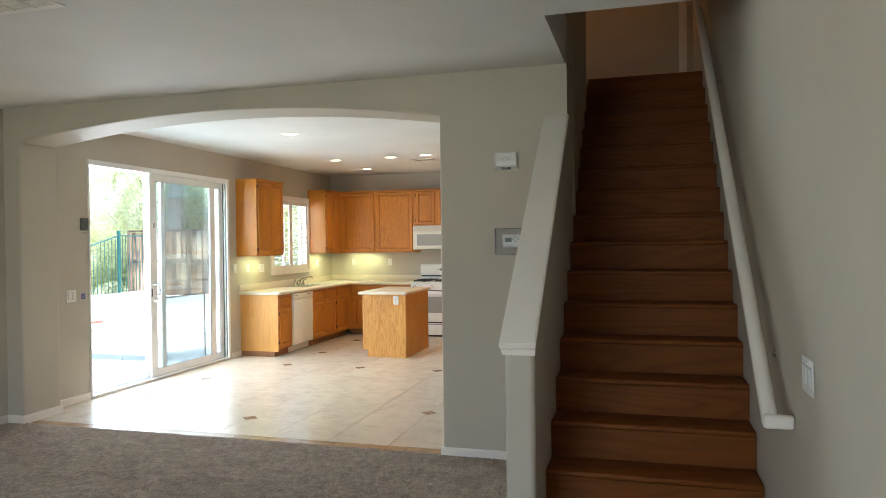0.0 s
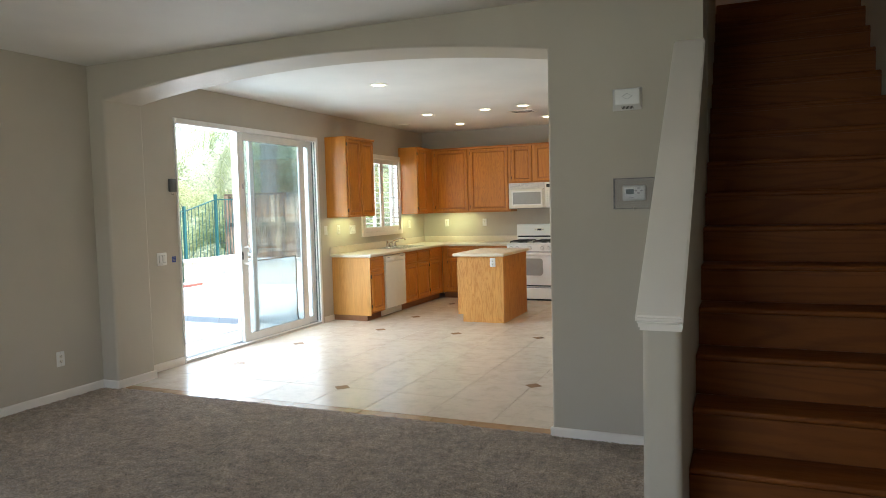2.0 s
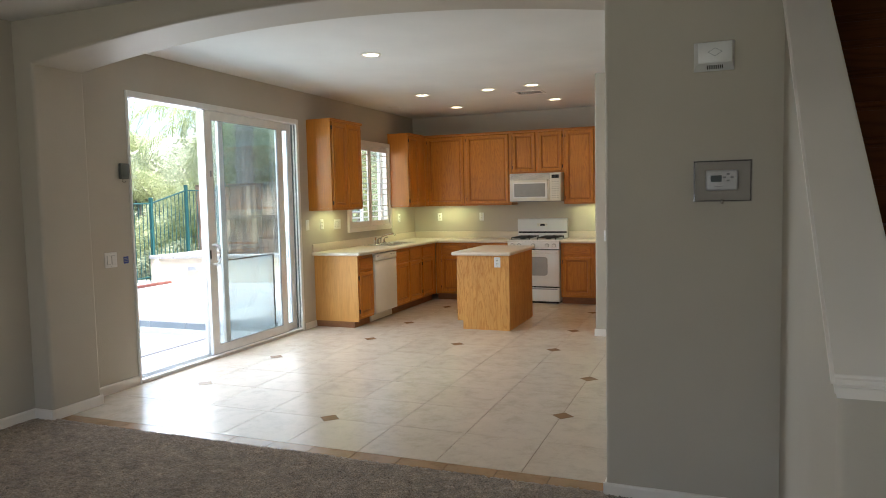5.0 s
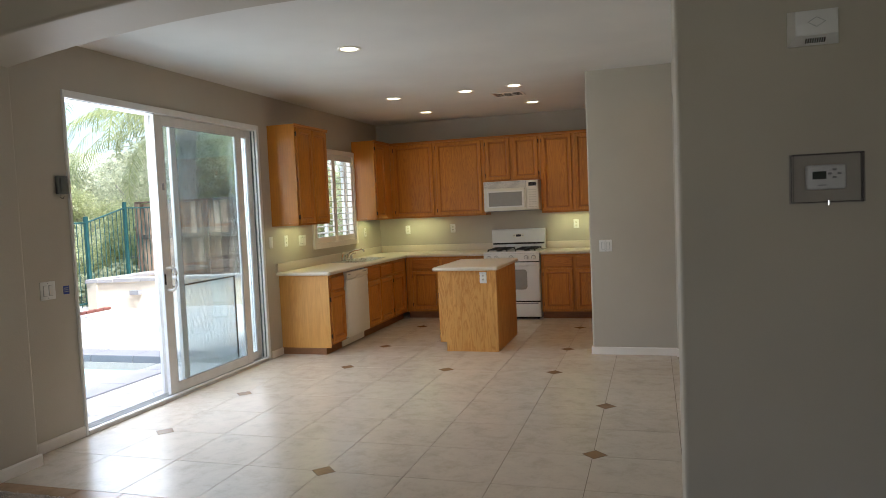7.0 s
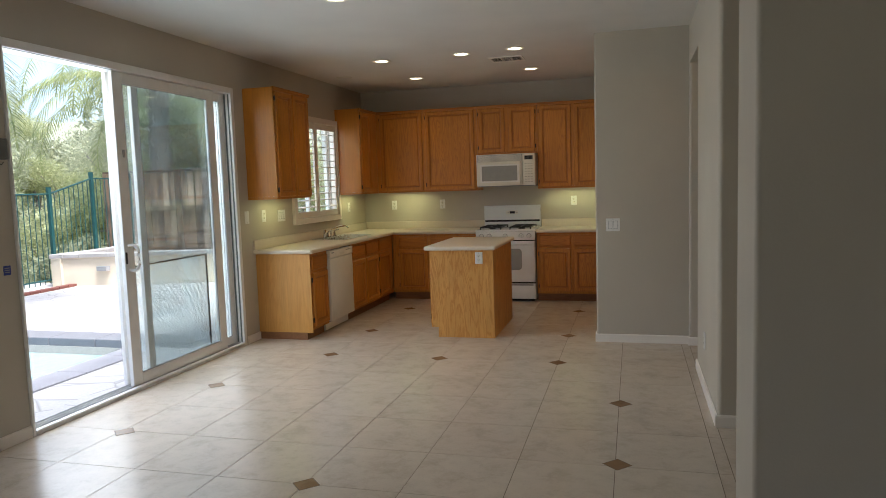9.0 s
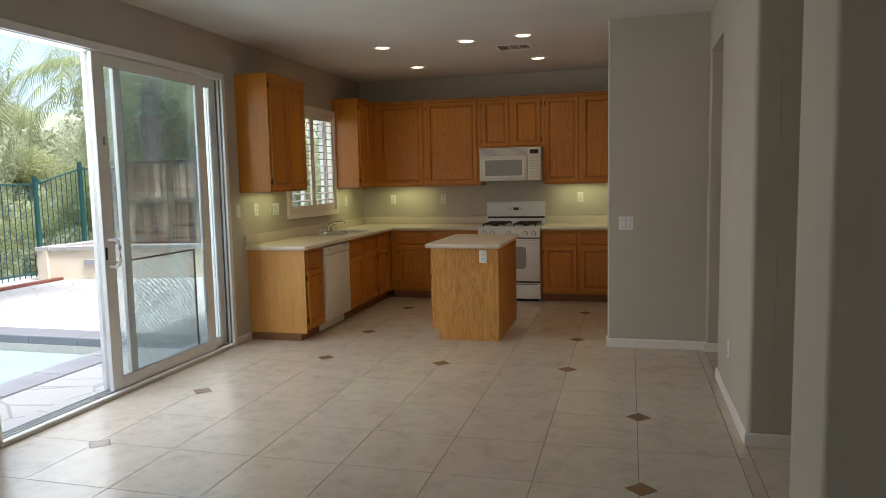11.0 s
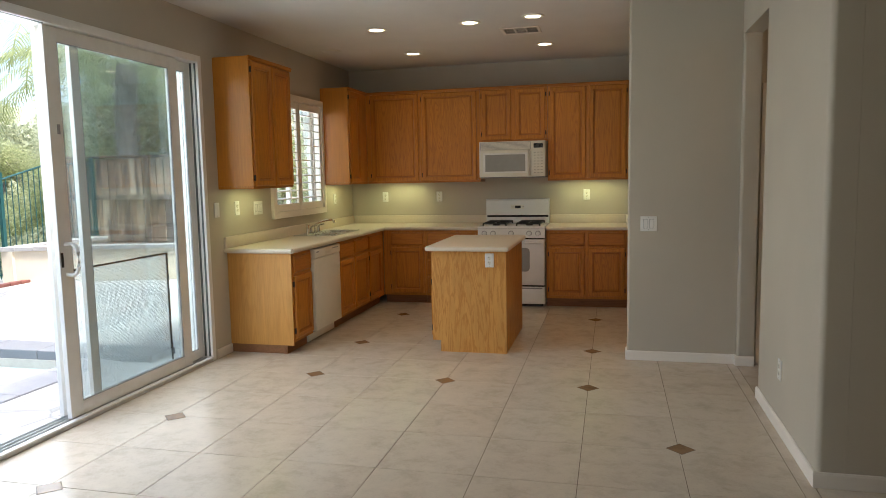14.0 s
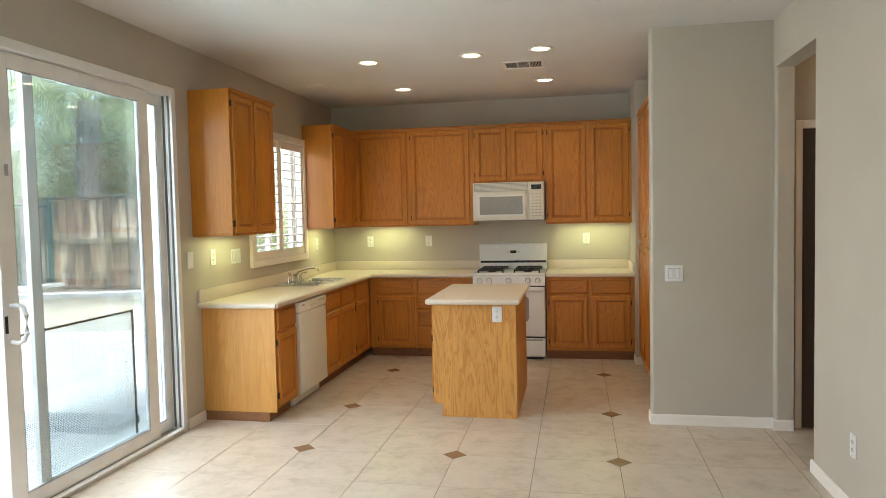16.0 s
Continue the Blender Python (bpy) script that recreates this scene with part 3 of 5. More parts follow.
def thermostat():
    t = thing("thermostat", ON_BACK(-0.96, YA0, 1.485), "white programmable thermostat with grey display", "thermostat")
    part("body", box(B(), -0.07, 0.07, -0.028, -0.001, 0.06, 0.155, 0.01, 3), M_switch, t, smooth=40)
    part("display", box(B(), -0.048, 0.0, -0.0295, -0.0275, 0.1, 0.13), M_lcd, t, "grey-green display")
    for x, z in ((0.028, 0.135), (0.028, 0.105), (0.012, 0.12), (0.045, 0.12)):
        part("button", box(B(), x - 0.007, x + 0.007, -0.0305, -0.0275, z - 0.004, z + 0.004, 0.001), M_grey, t)
    part("label_bar", box(B(), -0.03, 0.0, -0.029, -0.0275, 0.075, 0.079), M_grey, t)
    c = thing("thermostat_guard", ON_BACK(-0.957, YA0, 1.496), "clear smoked acrylic lock box over the thermostat", "lock box")
    w, h, d, k = 0.123, 0.186, 0.055, 0.003
    bm = B()
    box(bm, -w, w, -d, -d + k, 0, h)
    cover = part("front_cover", bm, M_acrylic, c)
    cover.visible_shadow = False
    for nm, a in (("side", (-w, -w + k, -d + k, -0.001, 0, h)), ("side", (w - k, w, -d + k, -0.001, 0, h)), ("edge", (-w + k, w - k, -d + k, -0.001, 0, k)), ("edge", (-w + k, w - k, -d + k, -0.001, h - k, h))):
        part(nm, box(B(), *a), M_acrylic_edge, c).visible_shadow = False
    bm = B()
    for z in (h - 0.003, -0.004):
        box(bm, -w - 0.006, w + 0.006, -0.012, -0.0005, z, z + 0.007)
    for x in (-w - 0.006, w - 0.002):
        box(bm, x, x + 0.008, -0.012, -0.0005, 0.0035, h - 0.0035)
    part("base_ring", bm, M_acrylic_edge, c).visible_shadow = False
    bm = B()
    cyl(bm, (0, -d + 0.006, -0.012), (0, -d + 0.006, 0.008), 0.006, n=12)
    part("lock", bm, M_chrome, c, "small chrome lock")


thermostat()


def chime():
    t = thing("door_chime", ON_BACK(-0.997, YA0, 2.10), "white square door chime box with a diamond mark", "door chime")
    bm = B()
    back = [bm.verts.new((x, -0.001, z)) for x, z in ((-0.088, 0.0), (0.088, 0.0), (0.088, 0.132), (-0.088, 0.132))]
    rim = [bm.verts.new((x, -0.012, z)) for x, z in ((-0.088, 0.0), (0.088, 0.0), (0.088, 0.132), (-0.088, 0.132))]
    front = [bm.verts.new((x, -0.052, z)) for x, z in ((-0.068, 0.030), (0.078, 0.030), (0.078, 0.122), (-0.068, 0.122))]
    for p, q in ((back, rim), (rim, front)):
        for k in range(4):
            bm.faces.new((p[k], p[(k + 1) % 4], q[(k + 1) % 4], q[k]))
    bm.faces.new(front)
    bmesh.ops.recalc_face_normals(bm, faces=bm.faces)
    part("body", bm, M_switch, t)
    part("face", box(B(), -0.064, 0.074, -0.0545, -0.0521, 0.034, 0.118, 0.001), M_switch, t, smooth=40)
    bm = B()
    for sx in (-1, 1):
        for sz in (-1, 1):
            tube(bm, [(0.005 + sx * 0.03, -0.055, 0.078), (0.005, -0.055, 0.078 + sz * 0.018)], 0.0008, 4)
    part("diamond_mark", bm, M_grey, t)
    for k in range(9):
        x = -0.03 + k * 0.008
        bm = B()
        prism(bm, [(-0.0225, 0.006), (-0.0405, 0.0195), (-0.0395, 0.0215), (-0.0215, 0.008)], "x", x, x + 0.0045)
        part("slot", bm, M_darkgap, t)


chime()


def sensor():
    t = thing("alarm_contact", ON_WEST(XL, 6.30, 1.735), "dark grey alarm contact box on the wall beside the door", "sensor")
    part("body", box(B(), -0.045, 0.04, -0.032, -0.001, 0.02, 0.15, 0.006), M_case, t, smooth=40)
    part("cover", box(B(), -0.03, 0.028, -0.038, -0.0321, 0.035, 0.135, 0.004), M_case, t, smooth=40)
    bm = B()
    tube(bm, [(-0.02, -0.015, 0.02), (-0.025, -0.016, 0.0), (0.0, -0.016, -0.012), (0.015, -0.014, 0.005)], 0.002, 6)
    part("wire", bm, M_black, t)
    s = thing("alarm_sticker", ON_WEST(XL, 6.285, 1.05), "small blue alarm sticker on the wall", "sticker")
    part("sheet", box(B(), -0.026, 0.026, -0.0018, -0.0004, 0, 0.058), M_blue, s)
    for z in (0.015, 0.028, 0.041):
        part("text_bar", box(B(), -0.018, 0.018, -0.0023, -0.0017, z, z + 0.005), M_grey, s)


sensor()

# ---- sliding door ----


def slider():
    d = thing("door_1", pose(XL, 6.36, 0), "white vinyl sliding glass door, half open", "sliding door", kind="structure")
    W, H = 2.57, 2.50
    bm = B()
    for a in ((-0.15, 0.016, 0.0, 0.02, 0, H), (-0.15, 0.016, W - 0.05, W, 0, H), (-0.15, 0.016, 0.02, W - 0.05, H - 0.055, H)):
        box(bm, *a, 0.004)
    part("frame", bm, M_vinyl, d)
    bm = B()
    box(bm, -0.15, 0.012, 0.02, W - 0.05, 0.0, 0.022)
    for x in (-0.045, -0.085, -0.125):
        box(bm, x - 0.003, x + 0.003, 0.02, W - 0.05, 0.0221, 0.036)
    part("track", bm, M_alu, d, "grey metal floor track")
    part("sill", box(B(), -0.021, 0.02, 0.021, W - 0.051, 0.0225, 0.034, 0.003), M_vinyl, d, "white vinyl sill edge")
    # dark strips stand in for the shaded gaps between leaf and frame
    for x0, x1 in ((-0.058, -0.044), (-0.018, -0.006)):
        part("weatherstrip", box(B(), x0, x1, W - 0.056, W - 0.0502, 0.04, H - 0.06), M_case, d, "dark strip for the shaded gap in the frame")
    part("weatherstrip", box(B(), -0.018, -0.006, 0.022, 0.98, H - 0.0585, H - 0.0552), M_case, d, "dark strip for the shaded gap in the frame")

    def leaf(name, x, y0, y1, st, rail, mat, pane_mat, z0=0.037, z1=H - 0.058, lab=""):
        bm = B()
        for a in ((y0, y0 + st, z0, z1), (y1 - st, y1, z0, z1), (y0 + st, y1 - st, z0, z0 + rail), (y0 + st, y1 - st, z1 - rail, z1)):
            box(bm, x - 0.016, x + 0.016, *a, 0.003)
        p = part(name, bm, mat, d, lab)
        if pane_mat:
            pane = part("pane", box(B(), x - 0.003, x + 0.003, y0 + st - 0.004, y1 - st + 0.004, z0 + rail - 0.004, z1 - rail + 0.004), pane_mat, p)
            pane.visible_shadow = False
            bm = B()
            g = 0.006
            for a in ((y0 + st, y0 + st + g, z0 + rail, z1 - rail), (y1 - st - g, y1 - st, z0 + rail, z1 - rail), (y0 + st + g, y1 - st - g, z0 + rail, z0 + rail + g), (y0 + st + g, y1 - st - g, z1 - rail - g, z1 - rail)):
                box(bm, x + 0.0035, x + 0.013, *a)
            part("gasket", bm, M_grey, p)
        return p

    slide = leaf("sliding_leaf", -0.04, 0.985, 2.29, 0.105, 0.085, M_vinyl, M_glass, lab="white sliding leaf pushed half open")
    leaf("fixed_leaf", -0.085, 1.24, 2.52, 0.07, 0.075, M_vinyl, M_glass)
    scr = leaf("screen_leaf", -0.128, 1.02, 2.515, 0.055, 0.06, M_vinyl, None)
    weave = Nodes("insect_screen")
    wv = weave.coords((1, 1, 1))
    weave.set(weave.ramp(weave.noise(wv, 4, 3), [(0.3, (0.70, 0.73, 0.73)), (0.7, (0.76, 0.78, 0.78))]), 0.7)
    weave.bsdf.inputs["Alpha"].default_value = 0.13
    net = part("insect_screen", box(B(), -0.1262, -0.1258, 1.075, 2.46, 0.953, H - 0.118), weave.mat, scr, "fine grey insect screen")
    net.visible_shadow = False
    # perforated guard on the lower half of the screen
    m = Nodes("perforated_guard")
    v = m.coords((1, 1, 1))
    sp = m.add("ShaderNodeSeparateXYZ")
    m.link(v, sp.inputs[0])
    wave = []
    for out, f in ((1, 2 * math.pi / 0.013), (2, 2 * math.pi / 0.010)):
        a = m.add("ShaderNodeMath", operation="MULTIPLY")
        a.inputs[1].default_value = f
        m.link(sp.outputs[out], a.inputs[0])
        s = m.add("ShaderNodeMath", operation="SINE")
        m.link(a.outputs[0], s.inputs[0])
        wave.append(s.outputs[0])
    add = m.add("ShaderNodeMath", operation="ADD")
    m.link(wave[0], add.inputs[0])
    m.link(wave[1], add.inputs[1])
    gt = m.add("ShaderNodeMath", operation="GREATER_THAN")
    gt.inputs[1].default_value = 0.1
    m.link(add.outputs[0], gt.inputs[0])
    m.set((0.74, 0.76, 0.76), 0.55)
    lit, both, holes = m.add("ShaderNodeBsdfTranslucent"), m.add("ShaderNodeMixShader"), m.add("ShaderNodeMixShader")
    lit.inputs[0].default_value = (0.74, 0.76, 0.76, 1)
    both.inputs[0].default_value = 0.4
    m.link(m.bsdf.outputs[0], both.inputs[1])
    m.link(lit.outputs[0], both.inputs[2])
    clear = m.add("ShaderNodeBsdfTransparent")
    m.link(gt.outputs[0], holes.inputs[0])
    m.link(clear.outputs[0], holes.inputs[1])
    m.link(both.outputs[0], holes.inputs[2])
    m.link(holes.outputs[0], m.t.nodes["Material Output"].inputs[0])
    guard = part("guard_sheet", box(B(), -0.129, -0.127, 1.075, 2.18, 0.10, 0.94), m.mat, scr, "pale perforated guard sheet")
    guard.visible_shadow = False
    part("guard_edge", box(B(), -0.135, -0.121, 1.075, 2.18, 0.9405, 0.952), M_black, scr)
    part("guard_edge", box(B(), -0.135, -0.121, 2.166, 2.18, 0.10, 0.94), M_black, scr)
    # pull handle
    bm = B()
    y = 1.035
    tube(bm, [(-0.024, y, 1.13), (0.018, y, 1.135), (0.042, y + 0.012, 1.12), (0.050, y + 0.02, 1.08), (0.050, y + 0.02, 0.99), (0.040, y + 0.012, 0.95), (0.018, y, 0.937), (-0.024, y, 0.942)], 0.0115, 10)
    part("handle", bm, M_vinyl, slide, "white D-shaped pull handle", smooth=50)
    part("lock_plate", box(B(), -0.0239, -0.020, 0.995, 1.012, 0.99, 1.08), M_black, slide)
    part("latch", box(B(), -0.0239, -0.012, 1.04, 1.056, 1.80, 1.86, 0.003), M_grey, slide)
    return d


slider()

# ---- shuttered kitchen window ----


def shutters():
    w = thing("window_1", pose(XL, 10.05, 1.11), "white plantation shutters over the kitchen window", "window", kind="structure")
    W, H, f = 1.31, 1.26, 0.065
    bm = B()
    for a in ((0, f, 0, H), (W - f, W, 0, H), (f, W - f, 0, f), (f, W - f, H - f, H)):
        box(bm, -0.07, 0.032, *a, 0.004)
    part("shutter_frame", bm, M_white, w)
    pw = (W - 2 * f - 0.006) / 2
    for k in range(2):
        y0 = f + 0.001 + k * (pw + 0.004)
        st = 0.045
        bm = B()
        for a in ((y0, y0 + st, f + 0.002, H - f - 0.002), (y0 + pw - st, y0 + pw, f + 0.002, H - f - 0.002), (y0 + st, y0 + pw - st, f + 0.002, f + 0.075), (y0 + st, y0 + pw - st, H - f - 0.075, H - f - 0.002)):
            box(bm, -0.012, 0.014, *a, 0.003)
        p = part("shutter_panel", bm, M_white, w)
        n = 12
        z0, z1 = f + 0.085, H - f - 0.085
        for j in range(n):
            z = z0 + (z1 - z0) * (j + 0.5) / n
            bm = B()
            box(bm, -0.036, 0.036, y0 + st + 0.001, y0 + pw - st - 0.001, -0.0045, 0.0045, 0.003, 2)
            bmesh.ops.rotate(bm, verts=bm.verts, cent=(0, 0, 0), matrix=Matrix.Rotation(radians(6), 3, "Y"))
            bmesh.ops.translate(bm, verts=bm.verts, vec=(0, 0, z))
            part("louver", bm, M_white, p)
        part("tilt_rod", box(B(), 0.040, 0.050, y0 + pw / 2 - 0.006, y0 + pw / 2 + 0.006, z0 + 0.03, z1 - 0.02, 0.003), M_white, p)
    bm = B()
    for a in ((0.07, 0.11, 0.07, 1.21), (1.21, 1.25, 0.07, 1.21), (0.11, 1.21, 0.07, 0.11), (0.11, 1.21, 1.17, 1.21), (0.64, 0.67, 0.11, 1.17)):
        box(bm, -0.15, -0.11, *a)
    part("window_frame", bm, M_vinyl, w)
    part("pane", box(B(), -0.132, -0.128, 0.111, 1.209, 0.111, 1.169), M_glass_clear, w).visible_shadow = False
    return w


shutters()

# ---- kitchen cabinets (local axes: x along the run, front at y = 0, back at +y) ----


def cab_door(parent, x, z, w, h, hinge="l", fixed=True):
    """Framed door with a raised panel."""
    bm = B()
    rings_panel(bm, w, h, [(0, 0.0), (0, -0.013), (0.008, -0.021), (0.044, -0.021), (0.049, -0.014), (0.053, -0.014), (0.057, -0.005), (0.066, -0.005), (0.071, -0.009), (0.082, -0.010)], -0.001, (0, 3, 5, 6))
    bmesh.ops.translate(bm, verts=bm.verts, vec=(x, 0, z))
    d = part("door", bm, M_oak, parent)
    d.data.materials.append(M_groove)
    hx = x - 0.004 if hinge == "l" else x + w + 0.004
    for zz in (z + 0.07, z + h - 0.07):
        bm = B()
        cyl(bm, (hx, -0.012, zz - 0.025), (hx, -0.012, zz + 0.025), 0.005, n=8)
        box(bm, hx - 0.007, hx + 0.007, -0.008, -0.001, zz - 0.022, zz + 0.022)
        part("hinge", bm, M_hinge, d, "dark metal hinge")
    return d


def drawer(parent, x, z, w, h):
    bm = B()
    rings_panel(bm, w, h, [(0, 0.0), (0, -0.010), (0.010, -0.019), (0.016, -0.020)], -0.001, (0,))
    bmesh.ops.translate(bm, verts=bm.verts, vec=(x, 0, z))
    d = part("drawer_front", bm, M_oak_h, parent)
    d.data.materials.append(M_groove)
    return d


def upper_cabinet(m, w, d, h, doors, label, ends=""):
    c = thing("wall_cabinet", m, label, "cabinet", "kitchen wall cabinets")
    part("body", box(B(), 0.0005, w - 0.0005, 0, d, 0.0265, h), M_oak_body, c)
    part("light_rail", box(B(), 0.0005, w - 0.0005, 0, 0.018, 0, 0.026), M_oak_h, c)
    part("side_rail", box(B(), 0.0005, 0.0185, 0.0185, d, 0, 0.026), M_oak, c)
    part("side_rail", box(B(), w - 0.0185, w - 0.0005, 0.0185, d, 0, 0.026), M_oak, c)
    for x, dw, hinge in doors:
        cab_door(c, x, 0.022, dw, h - 0.06, hinge)
    bm = B()
    prism(bm, [(-0.012, h - 0.032), (0.0 - 0.001, h - 0.032), (-0.001, h), (-0.024, h), (-0.024, h - 0.008), (-0.015, h - 0.018)], "x", -0.02 if "l" in ends else 0.0005, w - 0.0005 + (0.02 if "r" in ends else 0))
    part("top_moulding", bm, M_oak_h, c)
    return c


UZ, UH = 1.425, 1.095
UX, UY = -5.27, 11.955            # fronts of the wall cabinets' boxes
upper_cabinet(ON_WEST(UX, 9.118, UZ), 0.75, 0.329, UH, [(0.022, 0.345, "l"), (0.383, 0.345, "r")], "honey oak double-door wall cabinet beside the window", "lr")
upper_cabinet(ON_WEST(UX, 11.335, UZ), 0.6195, 0.329, UH, [(0.022, 0.34, "l")], "honey oak corner wall cabinet beside the shuttered window", "l")
upper_cabinet(ON_BACK(-5.2695, UY, UZ), 0.67, 0.314, UH, [(0.055, 0.60, "l")], "honey oak wall cabinet with one wide door")
upper_cabinet(ON_BACK(-4.598, UY, UZ), 0.735, 0.314, UH, [(0.03, 0.665, "l")], "honey oak wall cabinet with one wide door")
upper_cabinet(ON_BACK(-3.861, UY, 1.885), 0.785, 0.314, UZ + UH - 1.885, [(0.022, 0.345, "l"), (0.415, 0.345, "r")], "short honey oak cabinet above the microwave")
upper_cabinet(ON_BACK(-3.074, UY, UZ), 0.902, 0.314, UH, [(0.025, 0.405, "l"), (0.468, 0.405, "r")], "honey oak double-door wall cabinet beside the microwave")


def base_cabinet(m, w, d, fronts, label, end=None):
    """fronts: (kind, x, width) with kind door (drawer over door) or stack (drawers)."""
    c = thing("base_cabinet", m, label, "cabinet", "kitchen base cabinets")
    part("body", box(B(), 0.0005, w - 0.0005, 0, d, 0.10, 0.874), M_oak, c)
    part("toe_kick", box(B(), 0.0005, w - 0.0005, 0.065, d, 0.0005, 0.0995), M_oak_dark, c, "dark oak toe kick")
    for kind, x, fw, hinge in fronts:
        if kind == "door":
            drawer(c, x, 0.70, fw, 0.145)
            cab_door(c, x, 0.13, fw, 0.545, hinge)
        else:
            for z, h in ((0.70, 0.145), (0.535, 0.145), (0.345, 0.17), (0.13, 0.195)):
                drawer(c, x, z, fw, h)
    if end:
        part("end_panel", box(B(), -0.006, 0.0, 0.0, d, 0.075, 0.874), M_oak_side, c, "pale oak veneer end panel")
    return c


FX, FY = -5.0, 11.67
base_cabinet(ON_WEST(FX, 9.205, 0), 0.385, 0.598, [("door", 0.02, 0.345, "l")], "honey oak end base cabinet with pale side panel", True)
base_cabinet(ON_WEST(FX, 10.225, 0), 0.89, 0.598, [("door", 0.02, 0.41, "l"), ("door", 0.455, 0.41, "r")], "honey oak sink base cabinet with two doors")
base_cabinet(ON_WEST(FX, 11.117, 0), 0.545, 0.598, [("door", 0.02, 0.40, "l")], "honey oak corner base cabinet")
base_cabinet(ON_BACK(-4.995, FY, 0), 0.51, 0.598, [("door", 0.095, 0.395, "l")], "honey oak base cabinet with drawer and door")
base_cabinet(ON_BACK(-4.483, FY, 0), 0.63, 0.598, [("stack", 0.025, 0.58, "l")], "honey oak base cabinet with four drawers")
base_cabinet(ON_BACK(-3.068, FY, 0), 0.896, 0.598, [("door", 0.03, 0.395, "l"), ("door", 0.462, 0.395, "r")], "honey oak base cabinet with two doors beside the range")


def pantry():
    c = thing("pantry_cabinet", pose(-2.125, 11.50, 0, 0, 0, -90), "tall honey oak pantry cabinet behind the partition", "cabinet")
    part("body", box(B(), 0, 1.80, 0, 0.56, 0.09, 2.50), M_oak, c)
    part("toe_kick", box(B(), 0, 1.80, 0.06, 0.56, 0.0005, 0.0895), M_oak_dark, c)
    for k in range(4):
        cab_door(c, 0.02 + k * 0.445, 1.26, 0.43, 1.19, "l" if k % 2 == 0 else "r")
        cab_door(c, 0.02 + k * 0.445, 0.12, 0.43, 1.10, "l" if k % 2 == 0 else "r")
    bm = B()
    prism(bm, [(-0.024, 2.47), (0, 2.47), (0, 2.501), (-0.034, 2.501)], "x", -0.005, 1.80)
    part("top_moulding", bm, M_oak_h, c)


pantry()


def rounded_slab(bm, x0, x1, y0, y1, z0, z1):
    box(bm, x0, x1, y0, y1, z0, z1)


def countertop():
    t = thing("countertop", pose(-5.0, 11.0, 0.875), "cream laminate countertop with backsplash in an L", "countertop")
    t_inv = Vector((5.0, -11.0, -0.875))

    def P(name, boxes, bev=0.0):
        bm = B()
        for a in boxes:
            box(bm, *a, bev)
        bmesh.ops.translate(bm, verts=bm.verts, vec=t_inv)
        return part(name, bm, M_counter, t, smooth=40 if bev else None)

    z0, z1, e = 0.875, 0.915, 0.018
    w0, b1 = XL + 0.001, YB - 0.001
    P("slab", [(w0, -4.952 - e, 9.15 + e, 10.40, z0, z1), (w0, -5.51, 10.40, 11.12, z0, z1), (-5.115, -4.952 - e, 10.40, 11.12, z0, z1), (w0, -4.952 - e, 11.12, b1, z0, z1),
               (-4.952 - e, -3.848, 11.622 + e, b1, z0, z1)])
    P("slab", [(-3.072, -2.172, 11.622 + e, b1, z0, z1)])

    def edge(a, b, n):
        """Half-round front edge from a to b, bulging along n."""
        bm = B()
        a, b, n = Vector(a), Vector(b), Vector(n)
        lo, hi = [], []
        for k in range(9):
            an = math.pi * (k / 8 - 0.5)
            off = n * (e * math.cos(an)) + Vector((0, 0, (z0 + z1) / 2 + 0.02 * math.sin(an)))
            lo.append(bm.verts.new(a + off + t_inv))
            hi.append(bm.verts.new(b + off + t_inv))
        m = len(lo)
        fs = [bm.faces.new(lo), bm.faces.new(hi)] + [bm.faces.new((lo[i], lo[(i + 1) % m], hi[(i + 1) % m], hi[i])) for i in range(m)]
        bmesh.ops.recalc_face_normals(bm, faces=fs)
        part("front_edge", bm, M_counter, t, smooth=40)

    edge((-4.952 - e, 9.15 + e, 0), (-4.952 - e, 11.622 + e, 0), (1, 0, 0))
    edge((-4.952 - e, 11.622 + e, 0), (-3.848, 11.622 + e, 0), (0, -1, 0))
    edge((-3.072, 11.622 + e, 0), (-2.172, 11.622 + e, 0), (0, -1, 0))
    edge((w0, 9.15 + e, 0), (-4.952 - e, 9.15 + e, 0), (0, -1, 0))
    P("backsplash", [(w0, w0 + 0.022, 9.16, b1 - 0.023, z1, z1 + 0.10)], 0.006)
    P("backsplash", [(w0, -3.848, b1 - 0.022, b1, z1, z1 + 0.10)], 0.006)
    P("backsplash", [(-3.072, -2.195, b1 - 0.022, b1, z1, z1 + 0.10)], 0.006)
    P("backsplash", [(-2.193, -2.172, 11.66, b1, z1, z1 + 0.10)], 0.006)


countertop()


